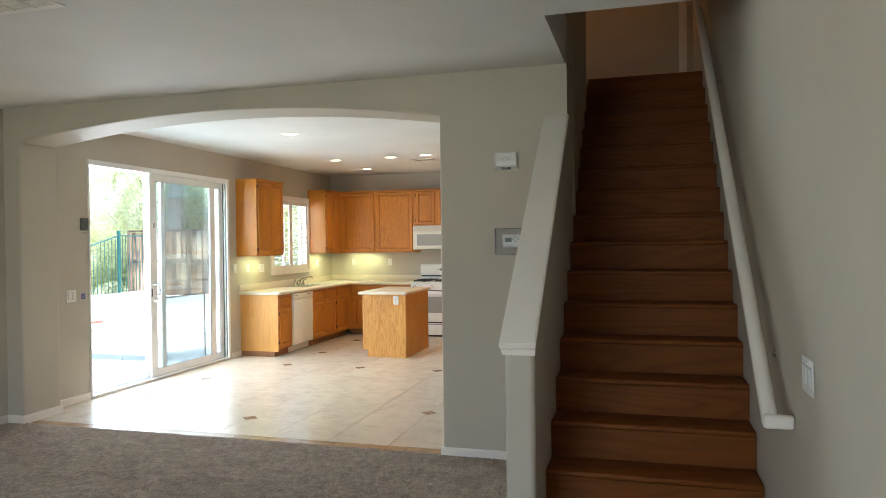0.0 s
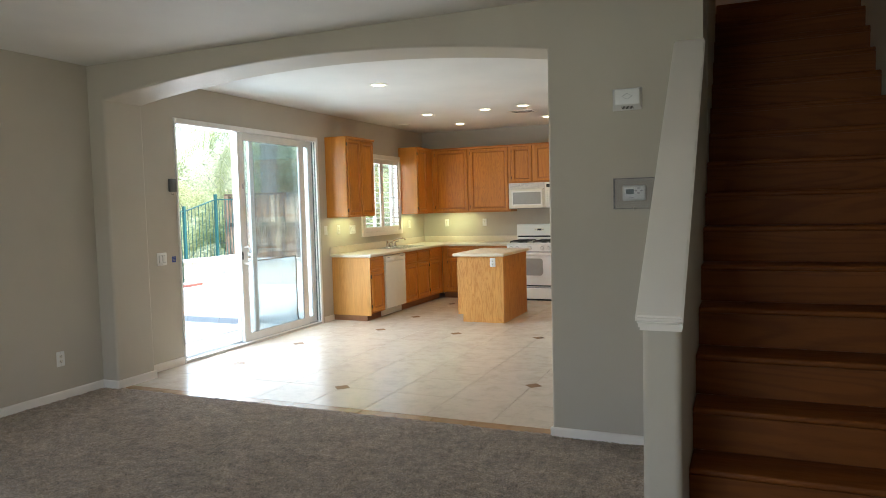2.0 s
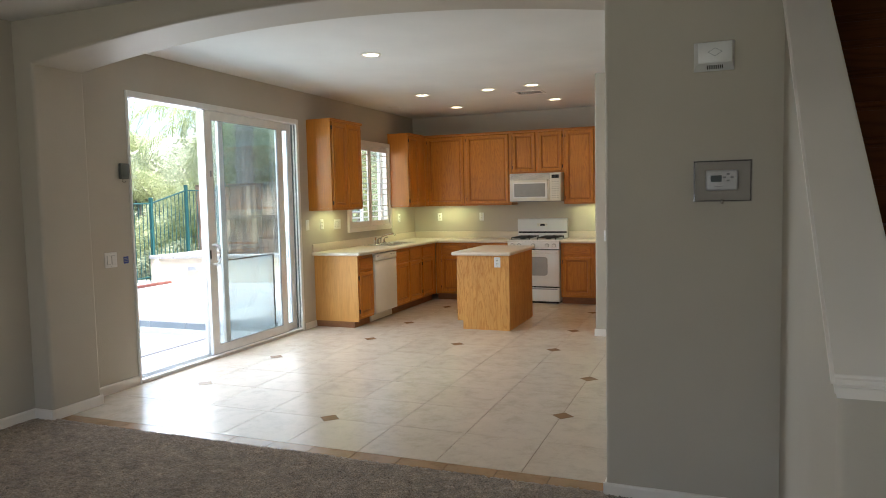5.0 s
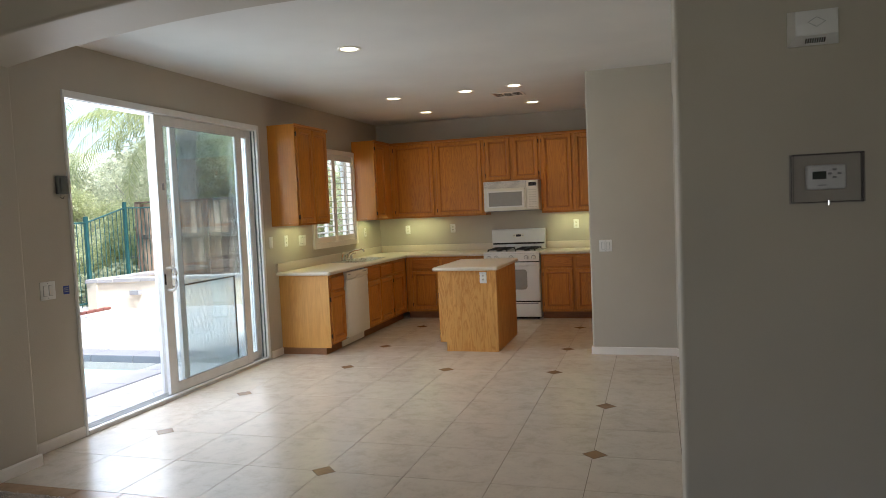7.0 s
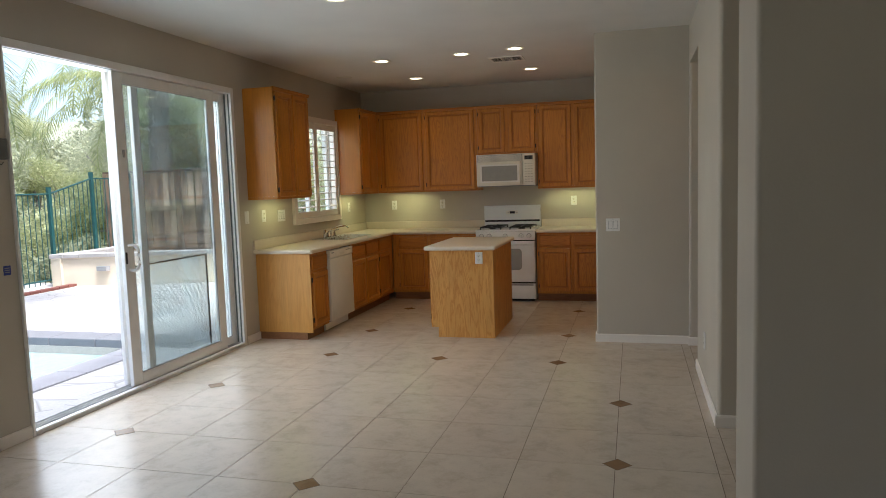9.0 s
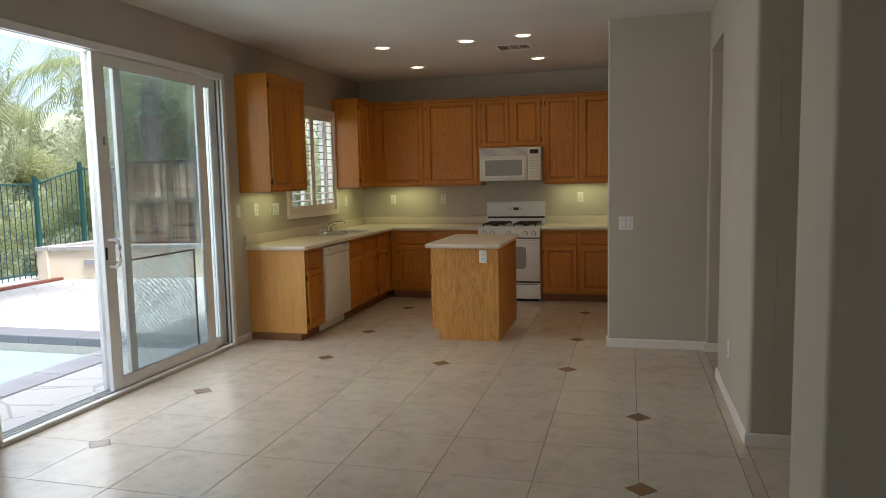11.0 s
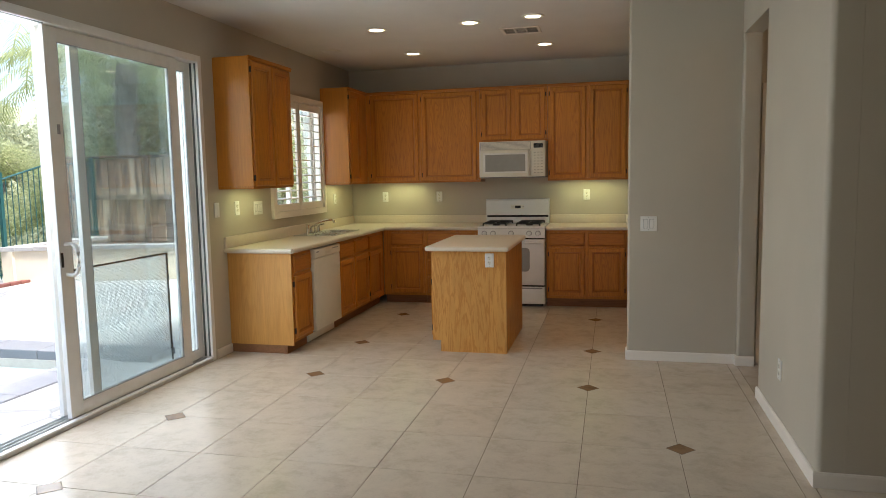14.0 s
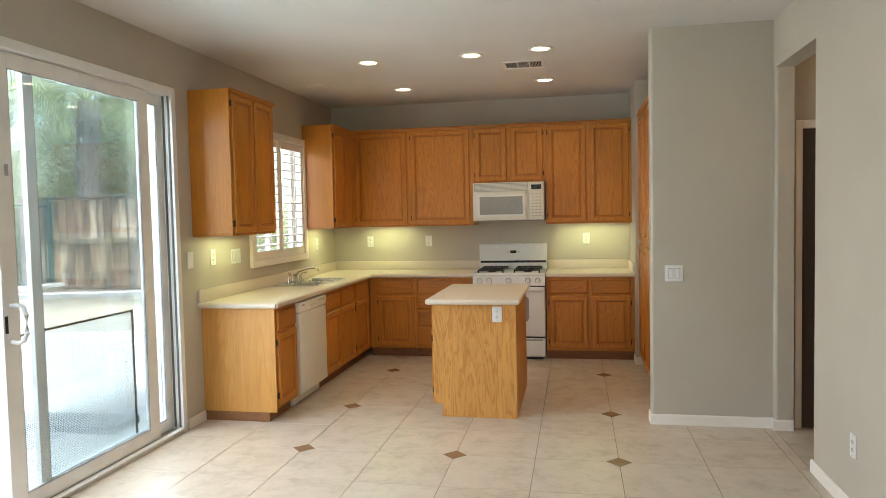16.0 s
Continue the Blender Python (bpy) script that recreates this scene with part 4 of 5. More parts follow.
def sink():
    s = thing("sink", pose(-5.31, 10.76, 0.916), "double-bowl stainless steel sink set in the countertop", "sink")
    bm = B()
    x0, x1, y0, y1 = -0.225, 0.215, -0.385, 0.385
    bowls = ((-0.13, 0.19, -0.36, -0.015), (-0.13, 0.19, 0.015, 0.36))
    for a in ((x0, -0.13, y0, y1), (0.19, x1, y0, y1), (-0.13, 0.19, y0, -0.36), (-0.13, 0.19, 0.36, y1), (-0.13, 0.19, -0.015, 0.015)):
        box(bm, a[0], a[1], a[2], a[3], 0.0, 0.007)
    part("rim", bm, M_steel, s)
    for a in bowls:
        bm = B()
        rings = []
        for ins, z in ((0.0, 0.006), (0.006, -0.01), (0.012, -0.15), (0.04, -0.172), (0.12, -0.175)):
            rings.append([bm.verts.new((x, y, z)) for x, y in ((a[0] + ins, a[2] + ins), (a[1] - ins, a[2] + ins), (a[1] - ins, a[3] - ins), (a[0] + ins, a[3] - ins))])
        for p, q in zip(rings, rings[1:]):
            for k in range(4):
                bm.faces.new((p[k], p[(k + 1) % 4], q[(k + 1) % 4], q[k]))
        bm.faces.new(rings[-1])
        part("bowl", bm, M_steel, s)
    f = thing("faucet", pose(-5.475, 10.78, 0.923), "chrome two-handle kitchen faucet", "faucet")
    part("deck_plate", box(B(), -0.025, 0.025, -0.13, 0.13, 0, 0.012, 0.005), M_chrome, f, smooth=40)
    bm = B()
    tube(bm, [(0, 0, 0.01), (0, 0, 0.07), (0.03, 0.0, 0.10), (0.10, 0.01, 0.125), (0.19, 0.02, 0.135), (0.215, 0.022, 0.12), (0.22, 0.022, 0.10)], 0.011, 12)
    part("spout", bm, M_chrome, f, smooth=50)
    for y in (-0.10, 0.10):
        bm = B()
        cyl(bm, (0, y, 0.012), (0, y, 0.055), 0.017, 0.013, 14)
        tube(bm, [(0, y, 0.055), (0.02, y, 0.075), (0.065, y, 0.085)], 0.008, 8)
        part("handle", bm, M_chrome, f, smooth=50)
    bm = B()
    cyl(bm, (0, -0.19, 0), (0, -0.19, 0.05), 0.014, 0.011, 14)
    cyl(bm, (0, -0.19, 0.05), (0.012, -0.19, 0.10), 0.012, 0.016, 14)
    part("sprayer", bm, M_chrome, f, smooth=50)


sink()


M_cream = plain("cream_enamel", (0.80, 0.77, 0.68), 0.3, 0, 0.02)


def dishwasher():
    d = thing("dishwasher", ON_WEST(FX, 9.595, 0), "white built-in dishwasher under the countertop", "dishwasher")
    w = 0.625
    part("body", box(B(), 0.004, w - 0.004, 0.01, 0.58, 0.10, 0.868), M_grey, d)
    part("door_panel", box(B(), 0.008, w - 0.008, -0.034, 0.009, 0.115, 0.775, 0.006), M_cream, d, smooth=40)
    part("control_panel", box(B(), 0.008, w - 0.008, -0.040, 0.009, 0.779, 0.862, 0.008), M_cream, d, smooth=40)
    part("latch", box(B(), w / 2 - 0.06, w / 2 + 0.06, -0.046, -0.0401, 0.80, 0.825, 0.004), M_plastic, d)
    part("badge", box(B(), 0.045, 0.105, -0.0412, -0.0401, 0.83, 0.842), M_grey, d, "small brown badge plate")
    for k in range(4):
        part("button", box(B(), w - 0.20 + k * 0.035, w - 0.18 + k * 0.035, -0.0425, -0.0401, 0.832, 0.842), M_grey, d)
    part("toe_panel", box(B(), 0.01, w - 0.01, 0.05, 0.07, 0.012, 0.098), M_cream, d)


dishwasher()


def range_oven():
    r = thing("gas_range", ON_BACK(-3.84, 11.635, 0), "white free-standing gas range with black grates", "stove")
    w = 0.762
    part("body", box(B(), 0.002, w - 0.002, 0.0, 0.62, 0.035, 0.895), M_enamel, r)
    part("plinth", box(B(), 0.03, w - 0.03, 0.05, 0.6, 0.0005, 0.0345), M_black, r)
    part("cooktop", box(B(), -0.002, w + 0.002, -0.03, 0.62, 0.8955, 0.922, 0.008), M_enamel, r, smooth=40)
    part("storage_drawer", box(B(), 0.006, w - 0.006, -0.028, -0.0005, 0.05, 0.235, 0.006), M_enamel, r, smooth=40)
    part("drawer_lip", box(B(), 0.03, w - 0.03, -0.034, -0.0285, 0.21, 0.226, 0.002), M_grey, r)
    d = part("oven_door", box(B(), 0.006, w - 0.006, -0.038, -0.0005, 0.255, 0.775, 0.008), M_enamel, r, smooth=40)
    r4, arc = 0.045, [k * math.pi / 12 for k in range(7)]
    outline = []
    for cx, cz, q in ((w - 0.17 - r4, 0.68 - r4, 0), (0.17 + r4, 0.68 - r4, 1), (0.17 + r4, 0.41 + r4, 2), (w - 0.17 - r4, 0.41 + r4, 3)):
        outline += [(cx + r4 * math.cos(a + q * math.pi / 2), cz + r4 * math.sin(a + q * math.pi / 2)) for a in arc]
    part("oven_window", prism(B(), outline, "y", -0.0405, -0.0385), M_window_grey, d, "grey oven window")
    bm = B()
    box(bm, 0.03, w - 0.03, -0.085, -0.062, 0.728, 0.758, 0.008)
    for x in (0.06, w - 0.06):
        box(bm, x - 0.015, x + 0.015, -0.063, -0.0385, 0.73, 0.756)
    part("door_handle", bm, M_enamel, d, smooth=40)
    bm = B()
    prism(bm, [(-0.0005, 0.79), (-0.03, 0.79), (-0.022, 0.8945), (-0.0005, 0.8945)], "x", 0.002, w - 0.002)
    part("control_panel", bm, M_enamel, r)
    for x in (0.075, 0.175, 0.381, 0.585, 0.685):
        bm = B()
        cyl(bm, (x, -0.056, 0.842), (x, -0.026, 0.842), 0.020, 0.025, 18)
        box(bm, x - 0.004, x + 0.004, -0.064, -0.056, 0.822, 0.862)
        kn = part("knob", bm, M_enamel, r, smooth=40)
        part("skirt", cyl(B(), (x, -0.0275, 0.842), (x, -0.0255, 0.842), 0.031, n=20), M_grey, kn, "grey ring behind the knob")
    # black strips painted in for the shade inside the oven's front gaps
    for z0, z1 in ((0.7755, 0.7895), (0.2355, 0.2545)):
        part("seam", box(B(), 0.004, w - 0.004, -0.012, -0.0005, z0, z1), M_black, r, "black strip for the shaded gap")
    # back guard
    bm = B()
    prism(bm, [(0.555, 0.9225), (0.62, 0.9225), (0.62, 1.21), (0.56, 1.21), (0.548, 1.19), (0.548, 1.02)], "x", 0.0, w)
    part("backguard", bm, M_enamel, r)
    part("vent_slot", box(B(), 0.012, w - 0.012, 0.5435, 0.549, 0.992, 1.016), M_black, r)
    part("clock_panel", box(B(), 0.30, 0.46, 0.5455, 0.549, 1.09, 1.14, 0.001), M_plastic, r)
    part("clock", box(B(), 0.35, 0.42, 0.5435, 0.546, 1.10, 1.13), M_black, r, "black clock display")
    for x in (0.31, 0.325, 0.435, 0.448):
        part("button", box(B(), x, x + 0.008, 0.5435, 0.546, 1.11, 1.12), M_grey, r)
    for cx in (0.19, 0.572):
        for cy in (0.13, 0.40):
            bm = B()
            cyl(bm, (cx, cy, 0.9225), (cx, cy, 0.938), 0.045, 0.038, 18)
            part("burner", bm, M_iron, r)
        bm = B()
        x0, x1, y0, y1 = cx - 0.13, cx + 0.13, 0.0, 0.53
        for y in (y0, (y0 + y1) / 2, y1):
            box(bm, x0, x1, y - 0.006, y + 0.006, 0.944, 0.956)
        for x in (x0, x1):
            box(bm, x - 0.006, x + 0.006, y0 - 0.006, y1 + 0.006, 0.9435, 0.9565)
        for cy in (0.13, 0.40):
            box(bm, x0, x1, cy - 0.005, cy + 0.005, 0.947, 0.961)
            box(bm, cx - 0.005, cx + 0.005, cy - 0.13, cy + 0.13, 0.9475, 0.9615)
        for x in (x0, x1):
            for y in (y0, y1):
                box(bm, x - 0.007, x + 0.007, y - 0.007, y + 0.007, 0.9225, 0.945)
        part("grate", bm, M_iron, r, "black cast iron grate")


range_oven()


M_key = plain("tan_print", (0.45, 0.42, 0.36), 0.5)


def microwave():
    m = thing("microwave", ON_BACK(-3.848, 11.80, 1.465), "off-white over-the-range microwave with vent grille", "microwave")
    w, h = 0.762, 0.416
    part("body", box(B(), 0.001, w - 0.001, 0.0, 0.46, 0.012, h), M_plastic, m)
    part("underside", box(B(), 0.01, w - 0.01, 0.01, 0.45, 0.0, 0.0115), M_grey, m)
    for k in range(6):
        z = h - 0.088 + k * 0.013
        part("vent_slat", box(B(), 0.02, 0.59, -0.010, -0.0005, z, z + 0.0085), M_plastic, m)
    part("vent_shadow", box(B(), 0.015, 0.595, -0.0015, -0.0003, h - 0.092, h - 0.008), M_grey, m)
    d = part("oven_door", box(B(), 0.004, 0.60, -0.022, -0.0005, 0.02, h - 0.097, 0.006), M_plastic, m, smooth=40)
    part("door_window", box(B(), 0.075, 0.535, -0.0245, -0.0225, 0.075, h - 0.15, 0.002), M_window_grey, d, "grey screened window")
    part("window_border", box(B(), 0.05, 0.56, -0.0232, -0.0223, 0.055, h - 0.13), M_switch, d)
    bm = B()
    tube(bm, [(0.578, -0.022, 0.03), (0.578, -0.045, 0.045), (0.578, -0.045, h - 0.12), (0.578, -0.022, h - 0.105)], 0.011, 10)
    part("door_handle", bm, M_plastic, d, smooth=50)
    part("control_panel", box(B(), 0.605, w - 0.004, -0.022, -0.0005, 0.02, h - 0.004, 0.004), M_plastic, m, smooth=40)
    part("display", box(B(), 0.63, 0.735, -0.0235, -0.0222, h - 0.08, h - 0.03), M_black, m, "black display")
    for i in range(8):
        for j in range(3):
            part("key", box(B(), 0.632 + j * 0.038, 0.656 + j * 0.038, -0.0232, -0.0222, 0.05 + i * 0.033, 0.058 + i * 0.033), M_key, m)


microwave()


def island():
    t = thing("kitchen_island", pose(-3.53, 10.0, 0), "oak island cabinet with cream laminate top", "kitchen island")
    x0, x1, y0, y1 = -0.315, 0.325, -0.495, 0.55
    part("body", box(B(), x0, x1 - 0.012, y0 + 0.012, y1, 0.10, 0.874), M_oak, t)
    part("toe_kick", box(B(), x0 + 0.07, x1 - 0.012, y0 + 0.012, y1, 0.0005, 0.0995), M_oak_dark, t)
    bm = B()
    prism(bm, [(x0, 0.10), (x0 + 0.07, 0.10), (x0 + 0.07, 0.0005), (x1 - 0.012, 0.0005), (x1 - 0.012, 0.874), (x0, 0.874)], "y", y0, y0 + 0.0115)
    part("end_panel", bm, M_oak_pale, t, "bold-grained pale oak end panel")
    part("side_panel", box(B(), x1 - 0.0115, x1, y0, y1, 0.0005, 0.874), M_oak_pale, t)
    # doors on the face towards the sink
    for k in range(2):
        bm = B()
        rings_panel(bm, 0.46, 0.545, [(0, 0.0), (0, -0.012), (0.006, -0.019), (0.046, -0.019), (0.055, -0.010), (0.066, -0.009), (0.078, -0.0135)])
        bmesh.ops.translate(bm, verts=bm.verts, vec=(0.05 + k * 0.49, 0, 0.13))
        bmesh.ops.transform(bm, matrix=pose(x0 - 0.001, y1, 0, 0, 0, -90), verts=bm.verts)
        d = part("door", bm, M_oak, t)
        for z in (0.20, 0.60):
            bm = B()
            yy = y1 - 0.05 - k * 0.49 - (0.46 if k else 0) + (-0.004 if k else 0.004)
            cyl(bm, (x0 - 0.013, yy, z - 0.025), (x0 - 0.013, yy, z + 0.025), 0.005, n=8)
            part("hinge", bm, M_hinge, d, "dark metal hinge")
        bm = B()
        rings_panel(bm, 0.46, 0.145, [(0, 0.0), (0, -0.010), (0.010, -0.019), (0.016, -0.020)])
        bmesh.ops.translate(bm, verts=bm.verts, vec=(0.05 + k * 0.49, 0, 0.70))
        bmesh.ops.transform(bm, matrix=pose(x0 - 0.001, y1, 0, 0, 0, -90), verts=bm.verts)
        part("drawer_front", bm, M_oak_h, t)
    bm = B()
    box(bm, -0.355, 0.36, -0.575, 0.59, 0.8745, 0.915, 0.016, 4)
    part("countertop", bm, M_counter, t, "cream laminate top with rounded edge", smooth=50)
    plate(ON_BACK(-3.345, 9.505, 0.735), 0.075, 0.118, 1, "outlet", "white outlet on the island end panel")


island()

# ---- ceiling fittings ----


def downlight(x, y, lit=True):
    d = thing("recessed_light", pose(x, y, ZC), "white recessed ceiling downlight, lit", "ceiling light", "recessed lights")
    bm = B()
    n = 32
    loops = []
    for r, z in ((0.098, -0.0005), (0.094, -0.007), (0.075, -0.008), (0.068, -0.002)):
        loops.append([bm.verts.new((r * math.cos(2 * math.pi * k / n), r * math.sin(2 * math.pi * k / n), z)) for k in range(n)])
    for a, b in zip(loops, loops[1:]):
        for k in range(n):
            bm.faces.new((a[k], b[k], b[(k + 1) % n], a[(k + 1) % n]))
    part("trim_ring", bm, M_white, d, smooth=50)
    bm = B()
    cyl(bm, (0, 0, -0.0035), (0, 0, -0.001), 0.067, n=24)
    part("bulb", bm, M_bulb, d, "glowing warm bulb face")
    lamp("downlight_beam", "SPOT", pose(x, y, ZC - 0.02), 2.4, (1.0, 0.72, 0.38), 0.06, spot=140, blend=0.8)


for x, y in ((-4.45, 10.01), (-3.577, 9.98), (-3.014, 9.90), (-3.036, 11.22), (-4.478, 11.31), (-3.887, 7.54)):
    downlight(x, y)


def ceiling_speaker():
    d = thing("ceiling_speaker", pose(-5.247, 10.87, ZC), "round white unlit ceiling cover plate", "ceiling plate")
    bm = B()
    cyl(bm, (0, 0, -0.012), (0, 0, -0.0005), 0.088, 0.098, 28)
    part("cover", bm, M_plastic, d, smooth=50)
    bm = B()
    cyl(bm, (0, 0, -0.0145), (0, 0, -0.0122), 0.07, 0.075, 28)
    part("inner_ring", bm, M_ceil, d, smooth=50)


ceiling_speaker()


def vent(x, y, w, d, name_label, duct):
    v = thing("ceiling_vent", pose(x, y, ZC), name_label, "air vent")
    bm = B()
    f = 0.028
    for a in ((-w / 2, w / 2, -d / 2, -d / 2 + f), (-w / 2, w / 2, d / 2 - f, d / 2), (-w / 2, -w / 2 + f, -d / 2 + f, d / 2 - f), (w / 2 - f, w / 2, -d / 2 + f, d / 2 - f)):
        box(bm, *a, -0.010, -0.0005, 0.003)
    part("frame", bm, M_white, v)
    part("duct", box(B(), -w / 2 + f, w / 2 - f, -d / 2 + f, d / 2 - f, -0.0016, -0.0006), duct, v)
    cols = 3
    cw = (w - 2 * f) / cols
    for c in range(cols):
        x0 = -w / 2 + f + c * cw
        if c:
            part("divider", box(B(), x0 - 0.005, x0 + 0.005, -d / 2 + f, d / 2 - f, -0.010, -0.0017), M_white, v)
        for k in range(7):
            bm = B()
            if c == 1:
                yy = -d / 2 + f + (d - 2 * f) * (k + 0.5) / 7
                box(bm, x0 + 0.005, x0 + cw - 0.005, yy - 0.004, yy + 0.004, -0.0055, -0.0040)
            else:
                xx = x0 + 0.005 + (cw - 0.01) * (k + 0.5) / 7
                box(bm, xx - 0.0017, xx + 0.0017, -d / 2 + f, d / 2 - f, -0.0055, -0.0040)
            part("slat", bm, M_white, v)
    return v


vent(-3.185, 10.45, 0.36, 0.30, "white ceiling air vent with three slatted panels", M_darkgap)
vent(-3.15, 3.10, 0.46, 0.50, "white ceiling return vent in the living room", M_plastic)

# slim lights under the wall cabinets
for m, w in ((pose(-5.43, 9.50, UZ + 0.026), 0.5), (pose(-5.43, 11.60, UZ + 0.026), 0.4), (pose(-4.9, 12.10, UZ + 0.026), 0.5), (pose(-1.94, 12.10, UZ + 0.026), 0.5), (pose(-2.62, 12.10, UZ + 0.026), 0.6)):
    along_y = m.translation.x < -5.4
    u = thing("under_cabinet_light", m, "slim lit lamp under the wall cabinet", "cabinet light", "under-cabinet lights")
    a, b = (0.03, w / 2) if along_y else (w / 2, 0.03)
    part("housing", box(B(), -a, a, -b, b, -0.016, -0.0005, 0.003), M_plastic, u)
    part("diffuser", box(B(), -a * 0.8, a * 0.8, -b * 0.9, b * 0.9, -0.019, -0.0165), M_tube, u, "glowing yellow diffuser")
    lamp("cabinet_light_glow", "AREA", m @ pose(0, 0, -0.03), 0.33, (0.98, 1.0, 0.44), 2 * a, 2 * b)

# warm lamp upstairs
lamp("landing_lamp", "POINT", pose(-1.7, 7.8, 5.2), 1.3, (1.0, 0.46, 0.13), 0.1)
# dim lamp in the side hall
lamp("hall_lamp", "POINT", pose(0.2, 8.5, 2.6), 2.2, (1.0, 0.66, 0.36), 0.1)

# ---- hall door ----


def hall_door():
    d = thing("door_2", pose(-1.262, 9.52, 0), "white cased doorway to a dark room off the hall", "door", kind="structure")
    bm = B()
    box(bm, 0.0, 0.045, -0.018, -0.001, 0, 2.15, 0.004)
    box(bm, 0.045, 0.9, -0.018, -0.001, 2.095, 2.15, 0.004)
    box(bm, 0.9, 0.955, -0.018, -0.001, 0, 2.15, 0.004)
    part("casing", bm, M_white, d)
    # near-black panel fills the doorway, its colour standing for the unlit room
    part("door_leaf", box(B(), 0.05, 0.895, -0.012, -0.002, 0.01, 2.09), plain("unlit_room_dark", (0.05, 0.035, 0.026), 0.5), d, "near-black panel in place of the unlit room")


hall_door()

solid("trim_landing", box(B(), 0.35, 0.43, 8.48, 8.499, 16 * RISE, 5.25), M_white, "white door casing on the landing", "trim")

# ---- outdoors: patio, pool, planter, fences, plants ----
ZG = -0.05


def concrete(name, c, scale=1.0, stamped=0.0):
    m = Nodes(name)
    v = m.coords()
    a = m.noise(v, 1.1 * scale, 5, 0.6)
    b = m.noise(v, 38 * scale, 4, 0.7)
    col = m.mix(0.5, m.ramp(a, [(0.3, dark(c, 0.82)), (0.7, dark(c, 1.1))]), m.ramp(b, [(0.3, dark(c, 0.8)), (0.7, dark(c, 1.15))]))
    if stamped:
        vor = m.add("ShaderNodeTexVoronoi", feature="DISTANCE_TO_EDGE")
        vor.inputs["Scale"].default_value = 2.4
        m.link(v, vor.inputs["Vector"])
        joint = m.ramp(vor.outputs["Distance"], [(0.0, (0.0,) * 3), (0.03, (1.0,) * 3)])
        col = m.mix(joint, dark(c, 0.62), col)
        m.bump(joint, stamped, 0.01)
    else:
        m.bump(b, 0.25, 0.006)
    return m.set(col, 0.8)


def leafy(name, c, c2, var=0.25):
    m = Nodes(name)
    geo = m.add("ShaderNodeNewGeometry")
    col = m.ramp(geo.outputs["Random Per Island"], [(0.0, dark(c, 1 - var)), (0.5, c), (1.0, c2)])
    m.set(col, 0.55, Subsurface_Weight=0.0)
    tr = m.add("ShaderNodeBsdfTranslucent")
    m.link(col, tr.inputs[0])
    mx = m.add("ShaderNodeMixShader")
    mx.inputs[0].default_value = 0.45
    out = m.t.nodes["Material Output"]
    m.link(m.bsdf.outputs[0], mx.inputs[1])
    m.link(tr.outputs[0], mx.inputs[2])
    m.link(mx.outputs[0], out.inputs[0])
    return m.mat


M_patio = concrete("pale_stamped_concrete", (0.52, 0.49, 0.455), 1.0, 0.35)
M_slate = concrete("grey_slate_coping", (0.16, 0.16, 0.17), 3)
M_slate_pale = concrete("pale_slate_coping", (0.33, 0.32, 0.33), 3)
M_stucco = paint("cream_stucco", (0.66, 0.57, 0.44), 0.85, 0.4, 140)
M_capstone = concrete("grey_cap_stone", (0.36, 0.34, 0.32), 2)
M_brick = concrete("red_brick_edge", (0.19, 0.065, 0.045), 4)
M_gravel = concrete("pebble_band", (0.42, 0.38, 0.33), 9)
M_fence_green = plain("green_fence_paint", (0.010, 0.065, 0.062), 0.45, 0.1)
M_leaf = leafy("light_green_leaves", (0.35, 0.375, 0.17), (0.50, 0.51, 0.28))
M_leaf2 = leafy("grey_green_leaves", (0.33, 0.35, 0.21), (0.47, 0.48, 0.31))
M_frond = leafy("palm_leaflets", (0.24, 0.28, 0.11), (0.42, 0.44, 0.20))


def bark():
    m = Nodes("palm_bark")
    v = m.coords((1, 1, 0.6))
    a, b = m.noise(v, 3.2, 5, 0.7), m.noise(v, 22, 5, 0.75)
    col = m.mix(0.55, m.ramp(a, [(0.38, (0.09, 0.075, 0.065)), (0.62, (0.42, 0.38, 0.34))]), m.ramp(b, [(0.35, (0.07, 0.06, 0.05)), (0.7, (0.38, 0.34, 0.30))]))
    m.bump(b, 0.8, 0.03)
    return m.set(col, 0.9)


M_bark = bark()


def wood_board(name, f):
    m = Nodes(name)
    v = m.coords((22, 22, 1.1), shift=True)
    g = m.noise(v, 1.4, 5, 0.65, 0.4)
    info = m.add("ShaderNodeObjectInfo")
    base = m.ramp(info.outputs["Random"], [(0.0, dark((0.20, 0.115, 0.07), f)), (0.5, dark((0.48, 0.31, 0.19), f)), (1.0, dark((0.78, 0.58, 0.40), f))])
    col = m.mix(m.ramp(g, [(0.42, (0.0,) * 3), (0.75, (0.7,) * 3)]), base, (0.14, 0.10, 0.075))
    stain = m.noise(m.coords((5, 5, 1.3), shift=True), 1.0, 4)
    col = m.mix(m.ramp(stain, [(0.48, (0,) * 3), (0.64, (0.85,) * 3)]), col, dark((0.09, 0.072, 0.06), f))
    m.bump(g, 0.3, 0.005)
    return m.set(col, 0.85)


M_board = wood_board("weathered_redwood", 1.0)
M_board_dark = wood_board("dark_weathered_redwood", 0.42)

# patio round the pool
PX, PY = -6.87, 8.92                     # near and far edges of the pool
bm = B()
box(bm, PX + 0.30, XL - 0.161, -3, 15.2, -0.5, ZG)
box(bm, -12.6, PX + 0.30, PY + 0.32, 15.2, -0.5, ZG)
box(bm, -12.6, -11.0, -3, PY + 0.32, -0.5, ZG)
solid("patio", bm, M_patio, "pale stamped concrete patio round the pool", "patio")
solid("door_step", box(B(), XL - 0.40, XL - 0.1601, 6.2, 9.1, -0.2, -0.03), M_patio, "concrete threshold outside the sliding door", "step")


